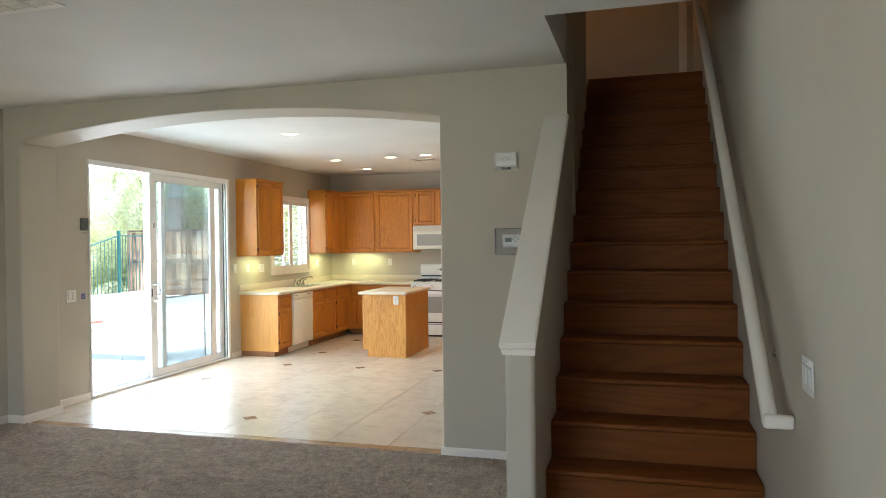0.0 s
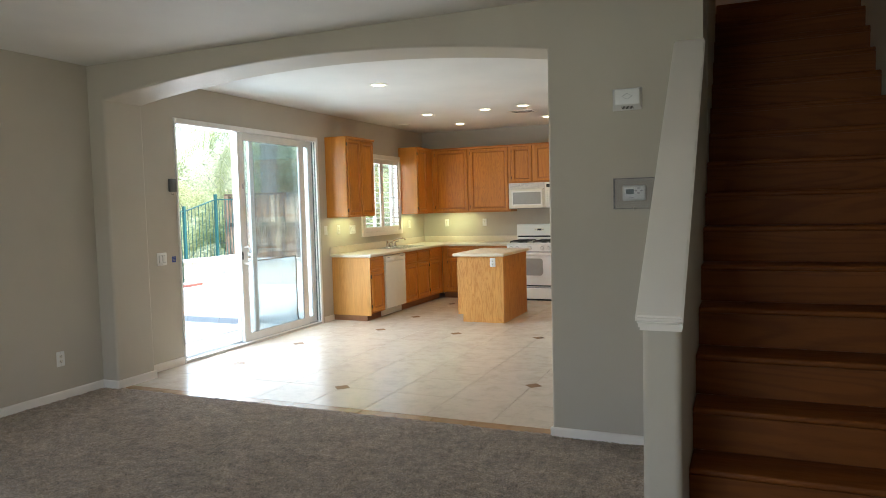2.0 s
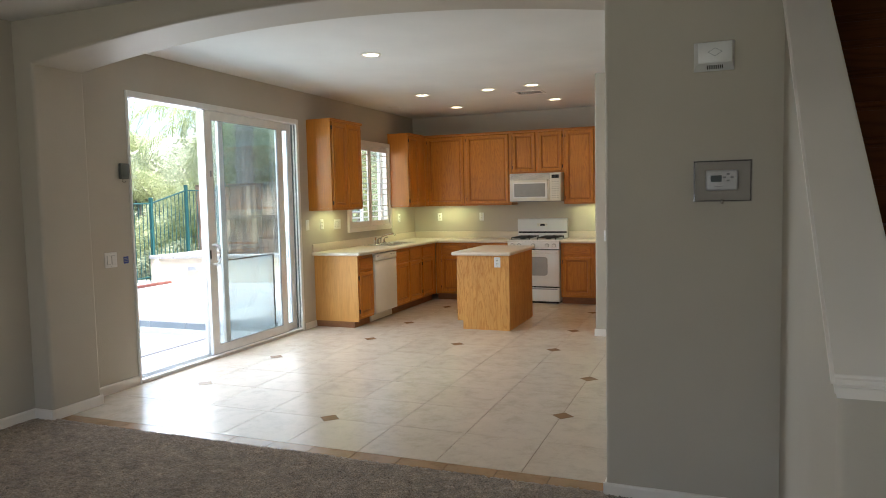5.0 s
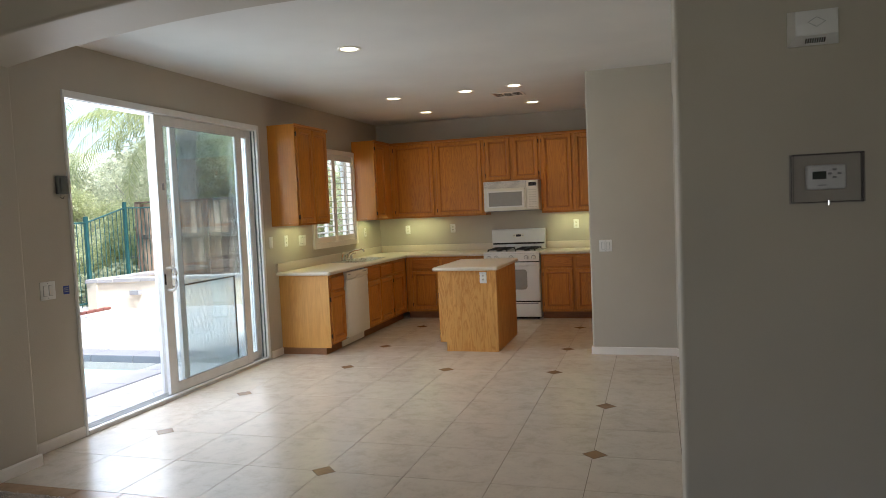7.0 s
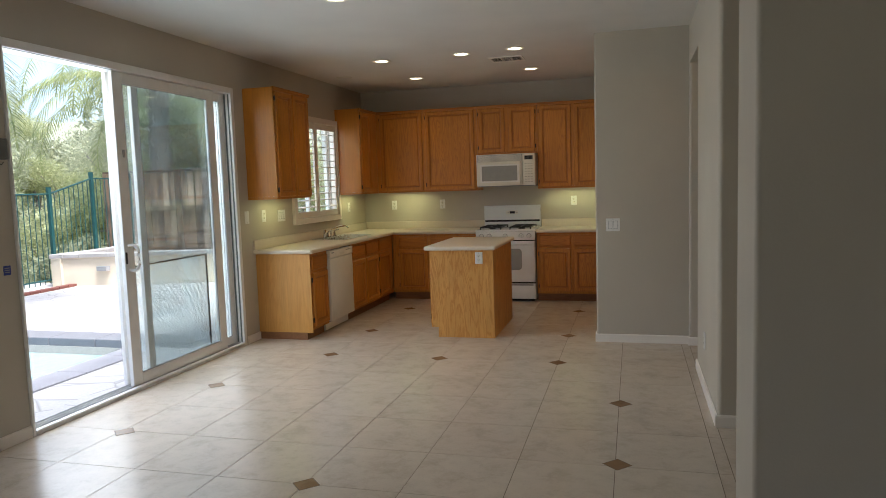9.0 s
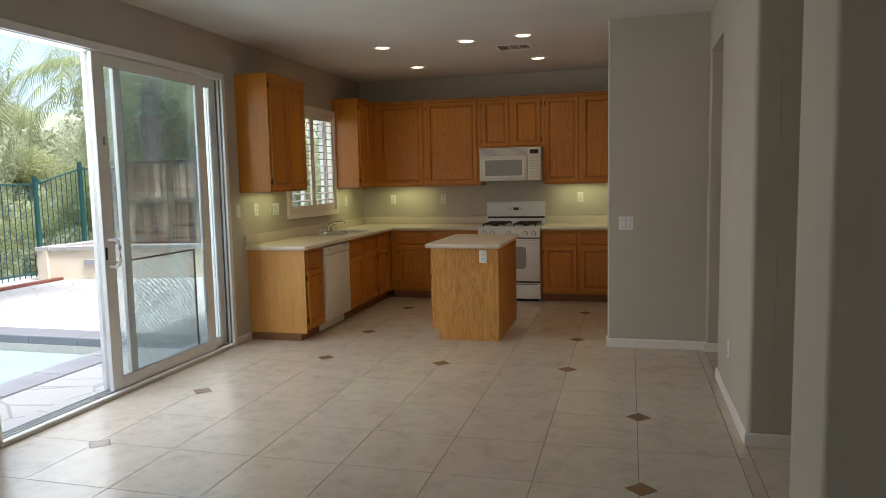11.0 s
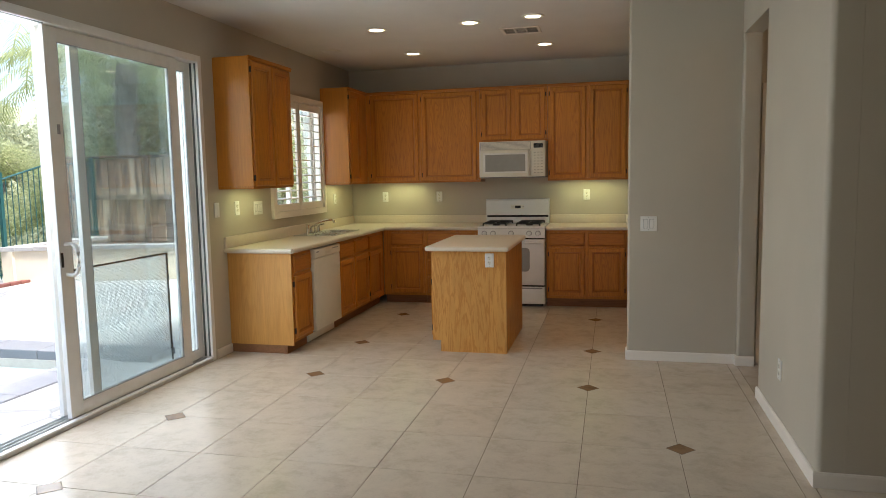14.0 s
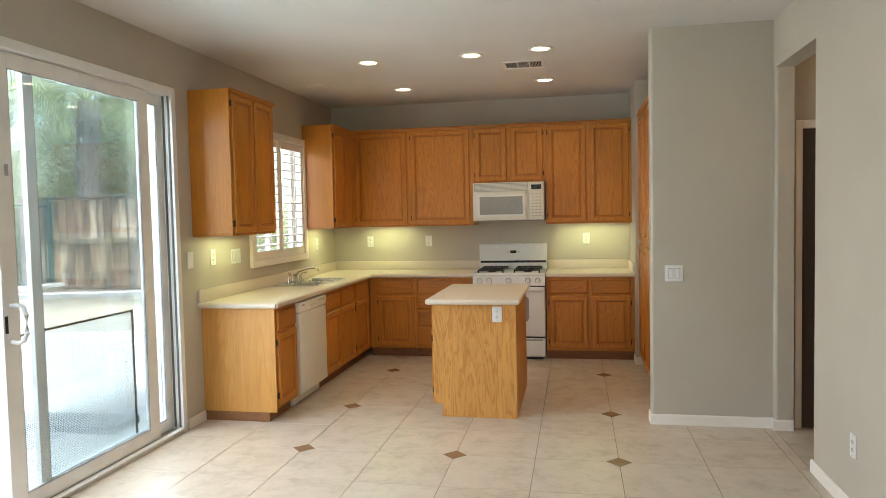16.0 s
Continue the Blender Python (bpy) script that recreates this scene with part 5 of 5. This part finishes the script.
def pool():
    p = thing("swimming_pool", pose(-9.0, 5, ZG), "pale blue swimming pool with dark slate coping", "pool", kind="structure")
    bm = B()
    box(bm, -2.0, 2.13, -7.9, 3.92, -1.6, -1.45)
    box(bm, -2.0, -1.9, -7.9, 3.92, -1.45, -0.02)
    box(bm, 2.13, 2.23, -7.9, 3.92, -1.45, -0.02)
    box(bm, -2.0, 2.23, 3.92, 4.02, -1.45, -0.02)
    part("basin", bm, plain("pool_plaster", (0.30, 0.55, 0.60), 0.6), p)
    m = Nodes("pool_water")
    m.bump(m.noise(m.coords(), 5, 3), 0.25, 0.03)
    m.set((0.27, 0.42, 0.45), 0.05, Specular_IOR_Level=0.06)
    part("water", box(B(), -1.9, 2.13, -7.9, 3.919, -1.4, -0.11), m.mat, p, "pale blue still water")
    bm = B()
    box(bm, -1.9, 2.13, 3.9, 3.9195, -0.109, -0.025)
    part("waterline_band", bm, M_gravel, p, "pebble waterline band")
    y = -7.9
    while y < 3.9:
        part("coping_stone", box(B(), 2.09, 2.425, y, min(y + 0.592, 3.9), -0.06, 0.012, 0.008), M_slate_pale, p, "pale grey coping stone")
        y += 0.6
    x = -1.98
    while x < 2.3:
        part("coping_stone", box(B(), x, x + 0.592, 3.905, 4.235, -0.06, 0.06, 0.008), M_slate, p)
        x += 0.6


pool()


def planter():
    p = thing("planter_wall", pose(-8.5, 13.4, ZG), "low cream stucco planter wall with grey stone cap", "planter", kind="structure")
    pts = [(-3.2, 1.5), (-3.2, -0.63), (-1.2, -0.10), (0.6, 0.32), (2.85, 0.5)]
    for a, b in zip(pts, pts[1:]):
        a, b = Vector(a), Vector(b)
        d = (b - a).normalized()
        n = Vector((-d.y, d.x)) if a.x != b.x else Vector((1, 0))
        bm = B()
        q = [a, b, b + n * 0.2, a + n * 0.2]
        prism(bm, [(v.x, v.y) for v in q], "z", -0.1, 0.50)
        part("wall", bm, M_stucco, p)
        k = max(1, int((b - a).length / 0.45))
        for i in range(k):
            u0, u1 = a + (b - a) * (i / k), a + (b - a) * ((i + 1) / k - 0.008 / (b - a).length)
            bm = B()
            q = [u0 - n * 0.04, u1 - n * 0.04, u1 + n * 0.24, u0 + n * 0.24]
            prism(bm, [(v.x, v.y) for v in q], "z", 0.501, 0.56 + 0.004 * (i % 2))
            part("cap_stone", bm, M_capstone, p)
    bm = B()
    prism(bm, [(-3.0, 1.5), (-3.0, -0.38), (-1.2, 0.1), (0.6, 0.5), (2.8, 0.7), (2.8, 1.75)], "z", -0.1, 0.44)
    part("soil", bm, concrete("planter_soil", (0.12, 0.085, 0.06), 5), p)
    part("wall_light", box(B(), -2.4, -2.2, -0.47, -0.37, 0.26, 0.34), M_grey, p, "small grey step light")


planter()


def brick_edge():
    e = thing("brick_edging", pose(-11.35, 10.5, ZG), "row of low red brick edging", "edging")
    y = -4.0
    while y < 2.4:
        part("brick", box(B(), -0.06, 0.06, y, y + 0.19, 0, 0.045, 0.006), M_brick, e)
        y += 0.2


brick_edge()


def wood_fence():
    f = thing("wooden_fence", pose(-8.8, 15.0, 0.0), "weathered brown board fence behind the planter", "fence")
    rng = random.Random(5)
    x = -3.55
    me = {}
    while x < -0.85:
        w = rng.choice((0.135, 0.14, 0.145))
        for z0, z1, off in ((0.30, 1.20, 0.0), (1.24, 1.93, 0.012)):
            key = (w, z0)
            if key not in me:
                me[key] = mesh_of("board", box(B(), 0, w, 0, 0.02, z0, z1, 0.003, 1), M_board)
            ob = new("board", me[key])
            ob.parent = f
            ob.location = (x, off + rng.uniform(-0.005, 0.005), rng.uniform(-0.012, 0.012))
            ob.rotation_euler = (0, radians(rng.uniform(-0.4, 0.4)), 0)
        x += w + rng.uniform(0.005, 0.014)
    for z in (1.17, 0.32):
        part("rail", box(B(), -3.56, -0.72, -0.045, -0.008, z, z + 0.095, 0.004, 1), M_board_dark, f)
    part("top_rail", box(B(), -3.58, -0.70, -0.055, 0.05, 1.945, 1.985, 0.004, 1), M_board_dark, f)
    for x in (-3.5, -1.78, -0.8):
        part("post", box(B(), x - 0.05, x + 0.05, -0.10, -0.046, 0.0, 1.943, 0.006, 1), M_board_dark, f)


wood_fence()


def green_fence():
    f = thing("metal_fence", pose(-11.62, 11.0, ZG), "dark green tubular metal pool fence", "fence")
    runs = [((-0.13, -5.5), (-0.13, -3.6), 0, 0), ((-0.13, -3.6), (-0.13, -1.75), 0, 0), ((-0.13, -1.75), (-0.13, 0.1), 0, 0), ((-0.13, 0.1), (-0.13, 1.9), 0, 0),
            ((-0.13, 1.9), (-0.13, 2.92), 0, 0.27), ((-0.13, 2.92), (-0.13, 3.94), 0.27, 0.27)]
    for (x0, y0), (x1, y1), h0, h1 in runs:
        top = 1.68
        part("post", box(B(), x1 - 0.03, x1 + 0.03, y1 - 0.03, y1 + 0.03, -0.2, top + 0.06 + h1, 0.004), M_fence_green, f)
        for z in (0.12, top - 0.06):
            bm = B()
            tube(bm, [(x0, y0, z + h0), (x1, y1, z + h1)], 0.016, 6)
            part("rail", bm, M_fence_green, f)
        n = max(2, round(abs(y1 - y0) / 0.115))
        for k in range(1, n):
            u = k / n
            bm = B()
            x, y, h = x0 + (x1 - x0) * u, y0 + (y1 - y0) * u, h0 + (h1 - h0) * u
            cyl(bm, (x, y, 0.05 + h), (x, y, top - 0.05 + h), 0.008, n=6)
            part("picket", bm, M_fence_green, f)


green_fence()


def leaf_cloud(name, centres, count, size, mat, seed, flat=1.0, long=2.4):
    """Many small leaf blades scattered on and in overlapping lobes (x, y, z, r)."""
    rng = np.random.default_rng(seed)
    c = np.array(centres)
    w = c[:, 3] ** 2
    pick = rng.choice(len(c), count, p=w / w.sum())
    d = rng.normal(size=(count, 3))
    d /= np.linalg.norm(d, axis=1, keepdims=True)
    rad = c[pick, 3] * rng.uniform(0.55, 1.08, count)
    p = c[pick, :3] + d * rad[:, None] * np.array((1, 1, flat))
    u = rng.normal(size=(count, 3))
    u[:, 2] -= 0.25
    u /= np.linalg.norm(u, axis=1, keepdims=True)
    v = np.cross(u, rng.normal(size=(count, 3)))
    v /= np.linalg.norm(v, axis=1, keepdims=True)
    s = size * rng.uniform(0.6, 1.35, count)[:, None]
    a, b, e, g = p - u * s * long, p + v * s * 0.45, p + u * s * long, p - v * s * 0.45
    verts = np.stack([a, b, e, g], 1).reshape(-1, 3)
    faces = np.arange(count * 4).reshape(-1, 4)
    me = bpy.data.meshes.new(name)
    me.from_pydata(verts.tolist(), [], faces.tolist())
    me.materials.append(mat)
    return me


def tree(m, seed, mat, height=3.6, spread=1.7, leaves=13000, size=0.03):
    rng = random.Random(seed)
    t = thing("tree", m, "light green leafy tree on the slope beyond the fence", "tree", "trees beyond the fence")
    bm = B()
    tube(bm, [(0, 0, -1.2), (0.04, 0.02, height * 0.25), (0.1, -0.05, height * 0.5)], 0.09, 8)
    lobes = []
    for k in range(9):
        an = rng.uniform(0, 2 * math.pi)
        rr = spread * rng.uniform(0.2, 0.8)
        z = height * rng.uniform(0.15, 0.95)
        lobes.append((rr * math.cos(an), rr * math.sin(an), z, spread * rng.uniform(0.3, 0.55)))
        tube(bm, [(0.06, 0, height * 0.35), (rr * 0.5 * math.cos(an), rr * 0.5 * math.sin(an), (height * 0.4 + z) / 2), (rr * math.cos(an), rr * math.sin(an), z)], 0.03, 6)
    part("trunk", bm, M_bark, t)
    ob = new("crown", leaf_cloud("crown", lobes, leaves, size, mat, seed))
    ob.parent = t
    return t


rng = random.Random(11)
protos = [tree(pose(-15.5, 12.4, -1.2), 21, M_leaf, 3.0, 1.6), tree(pose(-16.8, 15.6, -0.9), 22, M_leaf2, 3.4, 1.9), tree(pose(-14.6, 18.2, -0.6), 23, M_leaf, 3.0, 1.7, 13000, 0.028)]
spots = [(-14.4, 9.6), (-17.5, 10.8), (-19.0, 13.5), (-17.2, 18.6), (-20.5, 17.2), (-15.5, 21.5), (-12.2, 20.8), (-22.5, 13.2), (-24, 20), (-19.5, 23), (-26, 16.5), (-28, 23), (-22, 27.5), (-16.5, 26), (-31, 18), (-33, 27), (-27, 33), (-20, 34), (-10.2, 18.6), (-7.5, 19.2), (-9.3, 23.5), (-13.2, 29), (-36, 22), (-17, 7.6), (-21, 9.4), (-26, 10.2), (-6.0, 22.5), (-38, 32), (-32, 38), (-24, 41)]


def hill(x, y):
    """Height of the land beyond the garden."""
    d = max(0.0, -(x + 12.8)) * 0.8 + max(0.0, y - 16.0) * 0.75
    if d <= 0:
        return -0.55
    return -0.55 - 1.3 * min(1, d / 6) + 0.115 * max(0, d - 9) + 0.35 * math.sin(x * 0.35) * math.cos(y * 0.3) * min(1, d / 5)


for i, (x, y) in enumerate(spots):
    s = rng.uniform(0.7, 1.0)
    far = math.hypot(x + 2, y - 3)
    s *= 1 + max(0, far - 18) * 0.018
    o = copy_thing(protos[i % 3], pose(x, y, hill(x, y), 0, 0, rng.uniform(0, 360)))
    o.scale = (s, s, s)

for i in range(34):
    far = rng.uniform(38, 80)
    an = radians(rng.uniform(22, 62))
    x, y = -2 - far * math.sin(an), 3 + far * math.cos(an)
    o = copy_thing(protos[i % 3], pose(x, y, hill(x, y), 0, 0, rng.uniform(0, 360)))
    s = far / 32 * rng.uniform(0.7, 1.1)
    o.scale = (s, s, s * 0.9)

for i, (x, y, s) in enumerate(((-14.6, 20.6, 1.6), (-13.4, 19.4, 1.5), (-12.4, 19.0, 1.3), (-11.3, 20.4, 1.5), (-15.0, 23.6, 1.9))):
    o = copy_thing(protos[i % 3], pose(x, y, hill(x, y), 0, 0, rng.uniform(0, 360)))
    o.scale = (s, s, s)


def ground():
    n = 70
    xs = np.concatenate([np.linspace(-400, -60, 14), np.linspace(-56, 10, 48), np.linspace(20, 400, 12)])
    ys = np.concatenate([np.linspace(-400, -20, 12), np.linspace(-14, 60, 50), np.linspace(70, 400, 12)])
    verts = [(x, y, min(hill(x, y), 20)) for y in ys for x in xs]
    w = len(xs)
    faces = [(j * w + i, j * w + i + 1, (j + 1) * w + i + 1, (j + 1) * w + i) for j in range(len(ys) - 1) for i in range(w - 1)]
    me = bpy.data.meshes.new("ground")
    me.from_pydata(verts, [], faces)
    m = Nodes("dry_hill_grass")
    v = m.coords()
    a = m.noise(v, 0.35, 5, 0.65)
    b = m.noise(v, 4.0, 5, 0.7)
    col = m.mix(0.5, m.ramp(a, [(0.3, (0.20, 0.22, 0.14)), (0.7, (0.30, 0.30, 0.20))]), m.ramp(b, [(0.3, (0.16, 0.18, 0.10)), (0.7, (0.32, 0.32, 0.22))]))
    m.bump(b, 0.6, 0.15)
    me.materials.append(m.set(col, 0.9))
    for p in me.polygons:
        p.use_smooth = True
    tagged(new("ground", me), "grassy hillside beyond the garden", "ground", kind="structure")


ground()


def palm(m, trunk_h, seed, label, fronds=26, length=2.4, droop=1.0):
    rng = random.Random(seed)
    t = thing("palm_tree", m, label, "palm tree", "palms")
    bm = B()
    pts = [(0.06 * math.sin(k * 0.6), 0.03 * k / 10, trunk_h * k / 12) for k in range(13)]
    for k, (a, b) in enumerate(zip(pts, pts[1:])):
        cyl(bm, (a[0], a[1], a[2] - 0.02), (b[0], b[1], b[2] + 0.02), 0.20 + 0.02 * (k % 2), 0.22 - 0.02 * (k % 2), 14)
    for k in range(70):
        z = trunk_h * (0.02 + 0.98 * k / 70)
        an = k * 2.4
        r = 0.20
        c, s = math.cos(an), math.sin(an)
        tube(bm, [(c * r, s * r, z), (c * (r + 0.05), s * (r + 0.05), z + 0.09), (c * (r + 0.03), s * (r + 0.03), z + 0.16)], 0.03, 5)
    part("trunk", bm, M_bark, t, "rough palm trunk with old leaf bases")
    V, F = [], []
    for f in range(fronds):
        az = f * 2.399 + rng.uniform(-0.2, 0.2)
        el = rng.uniform(-0.1, 1.25)
        ln = length * rng.uniform(0.8, 1.15)
        dirh = Vector((math.cos(az), math.sin(az), 0))
        side = Vector((-math.sin(az), math.cos(az), 0))
        pos = Vector((0, 0, trunk_h))
        n = 30
        for k in range(n):
            u = k / (n - 1)
            ang = el - droop * 1.9 * u * u - 0.35 * u
            step = ln / n
            d = dirh * math.cos(ang) + Vector((0, 0, math.sin(ang)))
            nxt = pos + d * step
            up = side.cross(d).normalized()
            b = len(V)
            V.extend([pos + side * 0.012, nxt + side * 0.012, nxt - side * 0.012, pos - side * 0.012])
            F.append((b, b + 1, b + 2, b + 3))
            if u > 0.1:
                ll = 0.55 * math.sin(math.pi * min(1, 0.12 + u * 0.88)) ** 0.6 + 0.05
                for sgn in (-1, 1):
                    for h in (0.0, 0.5):
                        o = pos + d * step * h
                        tip = o + (side * sgn * 0.8 + d * 0.55 + Vector((0, 0, -0.35 - 0.3 * rng.random()))).normalized() * ll * rng.uniform(0.85, 1.1)
                        mid = (o + tip) / 2 + Vector((0, 0, 0.03))
                        wv = d * 0.014
                        b = len(V)
                        V.extend([o - wv * 0.6, mid - wv, tip, mid + wv, o + wv * 0.6])
                        F.append((b, b + 1, b + 2, b + 3, b + 4))
            pos = nxt
    me = bpy.data.meshes.new("fronds")
    me.from_pydata([tuple(v) for v in V], [], F)
    me.materials.append(M_frond)
    ob = new("crown", me)
    ob.parent = t
    ob["label"] = "arching green palm fronds"
    return t


palm(pose(-12.2, 16.6, -0.6), 4.5, 3, "palm with rough trunk behind the wooden fence", 34, 4.2, 0.8)
palm(pose(-10.05, 9.75, ZG), 4.15, 8, "tall palm with drooping fronds beside the pool", 40, 3.4, 0.5)


def shrub(m, seed):
    t = thing("shrub", m, "dense green shrub in the planter", "shrub", "shrubs")
    bm = B()
    for k in range(5):
        tube(bm, [(0, 0, -0.1), (0.12 * math.cos(k * 1.3), 0.12 * math.sin(k * 1.3), 0.3)], 0.012, 5)
    part("stems", bm, M_bark, t)
    ob = new("crown", leaf_cloud("crown", [(0, 0, 0.3, 0.3), (0.25, 0.1, 0.22, 0.22), (-0.25, 0, 0.25, 0.25), (0.05, 0.2, 0.45, 0.22)], 1600, 0.035, M_leaf2, seed))
    ob.parent = t
    return t


sh = shrub(pose(-12.25, 14.1, 0.1), 31)
for x, y, s in ((-12.5, 12.0, 1.3), (-12.6, 10.2, 1.5), (-12.4, 13.6, 1.4)):
    o = copy_thing(sh, pose(x, y, 0.38 if x > -11.2 else -0.3, 0, 0, x * 90))
    o.scale = (s, s, s)


def hillside_brush():
    """Countless low bushes on the far slope, as one mesh."""
    rng = random.Random(17)
    lobes = []
    while len(lobes) < 420:
        x, y = rng.uniform(-75, -14), rng.uniform(4, 70)
        far = math.hypot(x + 2, y - 3)
        if 17 < far < 75:
            r = rng.uniform(0.4, 1.0) * (0.6 + far / 40)
            lobes.append((x, y, hill(x, y) + r * 0.4, r))
    ob = new("hillside_brush", leaf_cloud("hillside_brush", lobes, 70000, 0.24, M_leaf2, 41, 0.8, 1.3))
    tagged(ob, "grey-green brush covering the far hillside", "brush", kind="stuff")


hillside_brush()


def neighbour_house():
    """The pale house behind the board fence, seen through the kitchen shutters."""
    h = thing("neighbour_house", pose(-5.4, 20.0, -0.5), "white stucco neighbouring house with grey windows", "house")
    part("wall", box(B(), -4.4, 4.6, 0, 7, 0, 6.2), paint("white_stucco", (0.80, 0.79, 0.76), 0.85, 0.3, 60), h)
    bm = B()
    prism(bm, [(-0.5, 6.2), (7.5, 6.2), (3.5, 8.4)], "x", -4.9, 5.1)
    part("roof", bm, concrete("clay_roof", (0.30, 0.16, 0.11), 3), h)
    for x in (-3.4, -1.2, 1.4):
        for z in (1.2, 3.9):
            w = part("window", box(B(), x, x + 1.1, -0.04, -0.001, z, z + 1.2), M_vinyl, h)
            for k in range(2):
                part("pane", box(B(), x + 0.06 + k * 0.5, x + 0.52 + k * 0.5, -0.055, -0.041, z + 0.06, z + 1.14), M_window_grey, w)


neighbour_house()

# ---- floor tiles ----
GX = [-3.54 + 0.5165 * k for k in range(-5, 13)]
GY = [5.52 + 0.525 * k for k in range(0, 7)] + [8.67 + 0.52 * k for k in range(1, 9)]
REGIONS = [(XL + 0.001, HX, 5.52, YB), (HX, -0.70, 5.80, 7.29), (HX, 2.2, 7.43, 10.3), (AX1, HX, YA1, 7.2)]
TILE_MESH = {}


def tile_mesh(w, d, mat, gap=0.0017, h=0.011):
    key = (round(w, 3), round(d, 3), mat.name)
    if key not in TILE_MESH:
        bm = B()
        a, c = w / 2 - gap, 0.0007
        b = d / 2 - gap
        rings = [[bm.verts.new((sx * (a - i), sy * (b - i), z)) for sx, sy in ((-1, -1), (1, -1), (1, 1), (-1, 1))] for i, z in ((0, -h), (0, -c), (c, 0))]
        for p, q in zip(rings, rings[1:]):
            for k in range(4):
                bm.faces.new((p[k], p[(k + 1) % 4], q[(k + 1) % 4], q[k]))
        bm.faces.new(rings[-1])
        bmesh.ops.recalc_face_normals(bm, faces=bm.faces)
        TILE_MESH[key] = mesh_of("tile", bm, mat)
    return TILE_MESH[key]


floor_ob = bpy.data.objects["floor"]


def lay(name, x0, x1, y0, y1, mat):
    if x1 - x0 < 0.02 or y1 - y0 < 0.02:
        return
    ob = new(name, tile_mesh(x1 - x0, y1 - y0, mat))
    ob.location = ((x0 + x1) / 2, (y0 + y1) / 2, 0)
    ob.parent = floor_ob


for rx0, rx1, ry0, ry1 in REGIONS[:3]:
    for xa, xb in zip(GX, GX[1:]):
        for ya, yb in zip(GY, GY[1:]):
            lay("tile", max(xa, rx0), min(xb, rx1), max(ya, ry0), min(yb, ry1), M_tile)
x = AX0
while x < AX1 - 0.01:
    lay("border_tile", x, min(x + 0.30, AX1), 5.388, 5.52, M_border)
    x += 0.30
bm = B()
r = 0.073
vs = [bm.verts.new(p) for p in ((r, 0, 0.0012), (0, r, 0.0012), (-r, 0, 0.0012), (0, -r, 0.0012))]
lo = [bm.verts.new((v.co.x * 1.03, v.co.y * 1.03, -0.004)) for v in vs]
bm.faces.new(vs)
for i in range(4):
    bm.faces.new((lo[i], lo[(i + 1) % 4], vs[(i + 1) % 4], vs[i]))
inset_me = mesh_of("inset_tile", bm, M_inset)
bm = B()
r = 0.080
bm.faces.new([bm.verts.new(p) for p in ((r, 0, 0.0004), (0, r, 0.0004), (-r, 0, 0.0004), (0, -r, 0.0004))])
joint_me = mesh_of("inset_joint", bm, M_grout)
for x, y in ((-4.573, 8.67), (-3.54, 8.67), (-2.507, 8.67), (-4.573, 9.71), (-2.507, 9.71), (-4.573, 11.02), (-2.507, 11.02), (-5.07, 7.60), (-5.06, 6.55), (-1.98, 7.645), (-1.98, 6.595), (-3.53, 6.045)):
    for nm, me in (("inset_tile", inset_me), ("inset_joint", joint_me)):
        ob = new(nm, me)
        ob.location = (x, y, 0)
        ob.parent = floor_ob
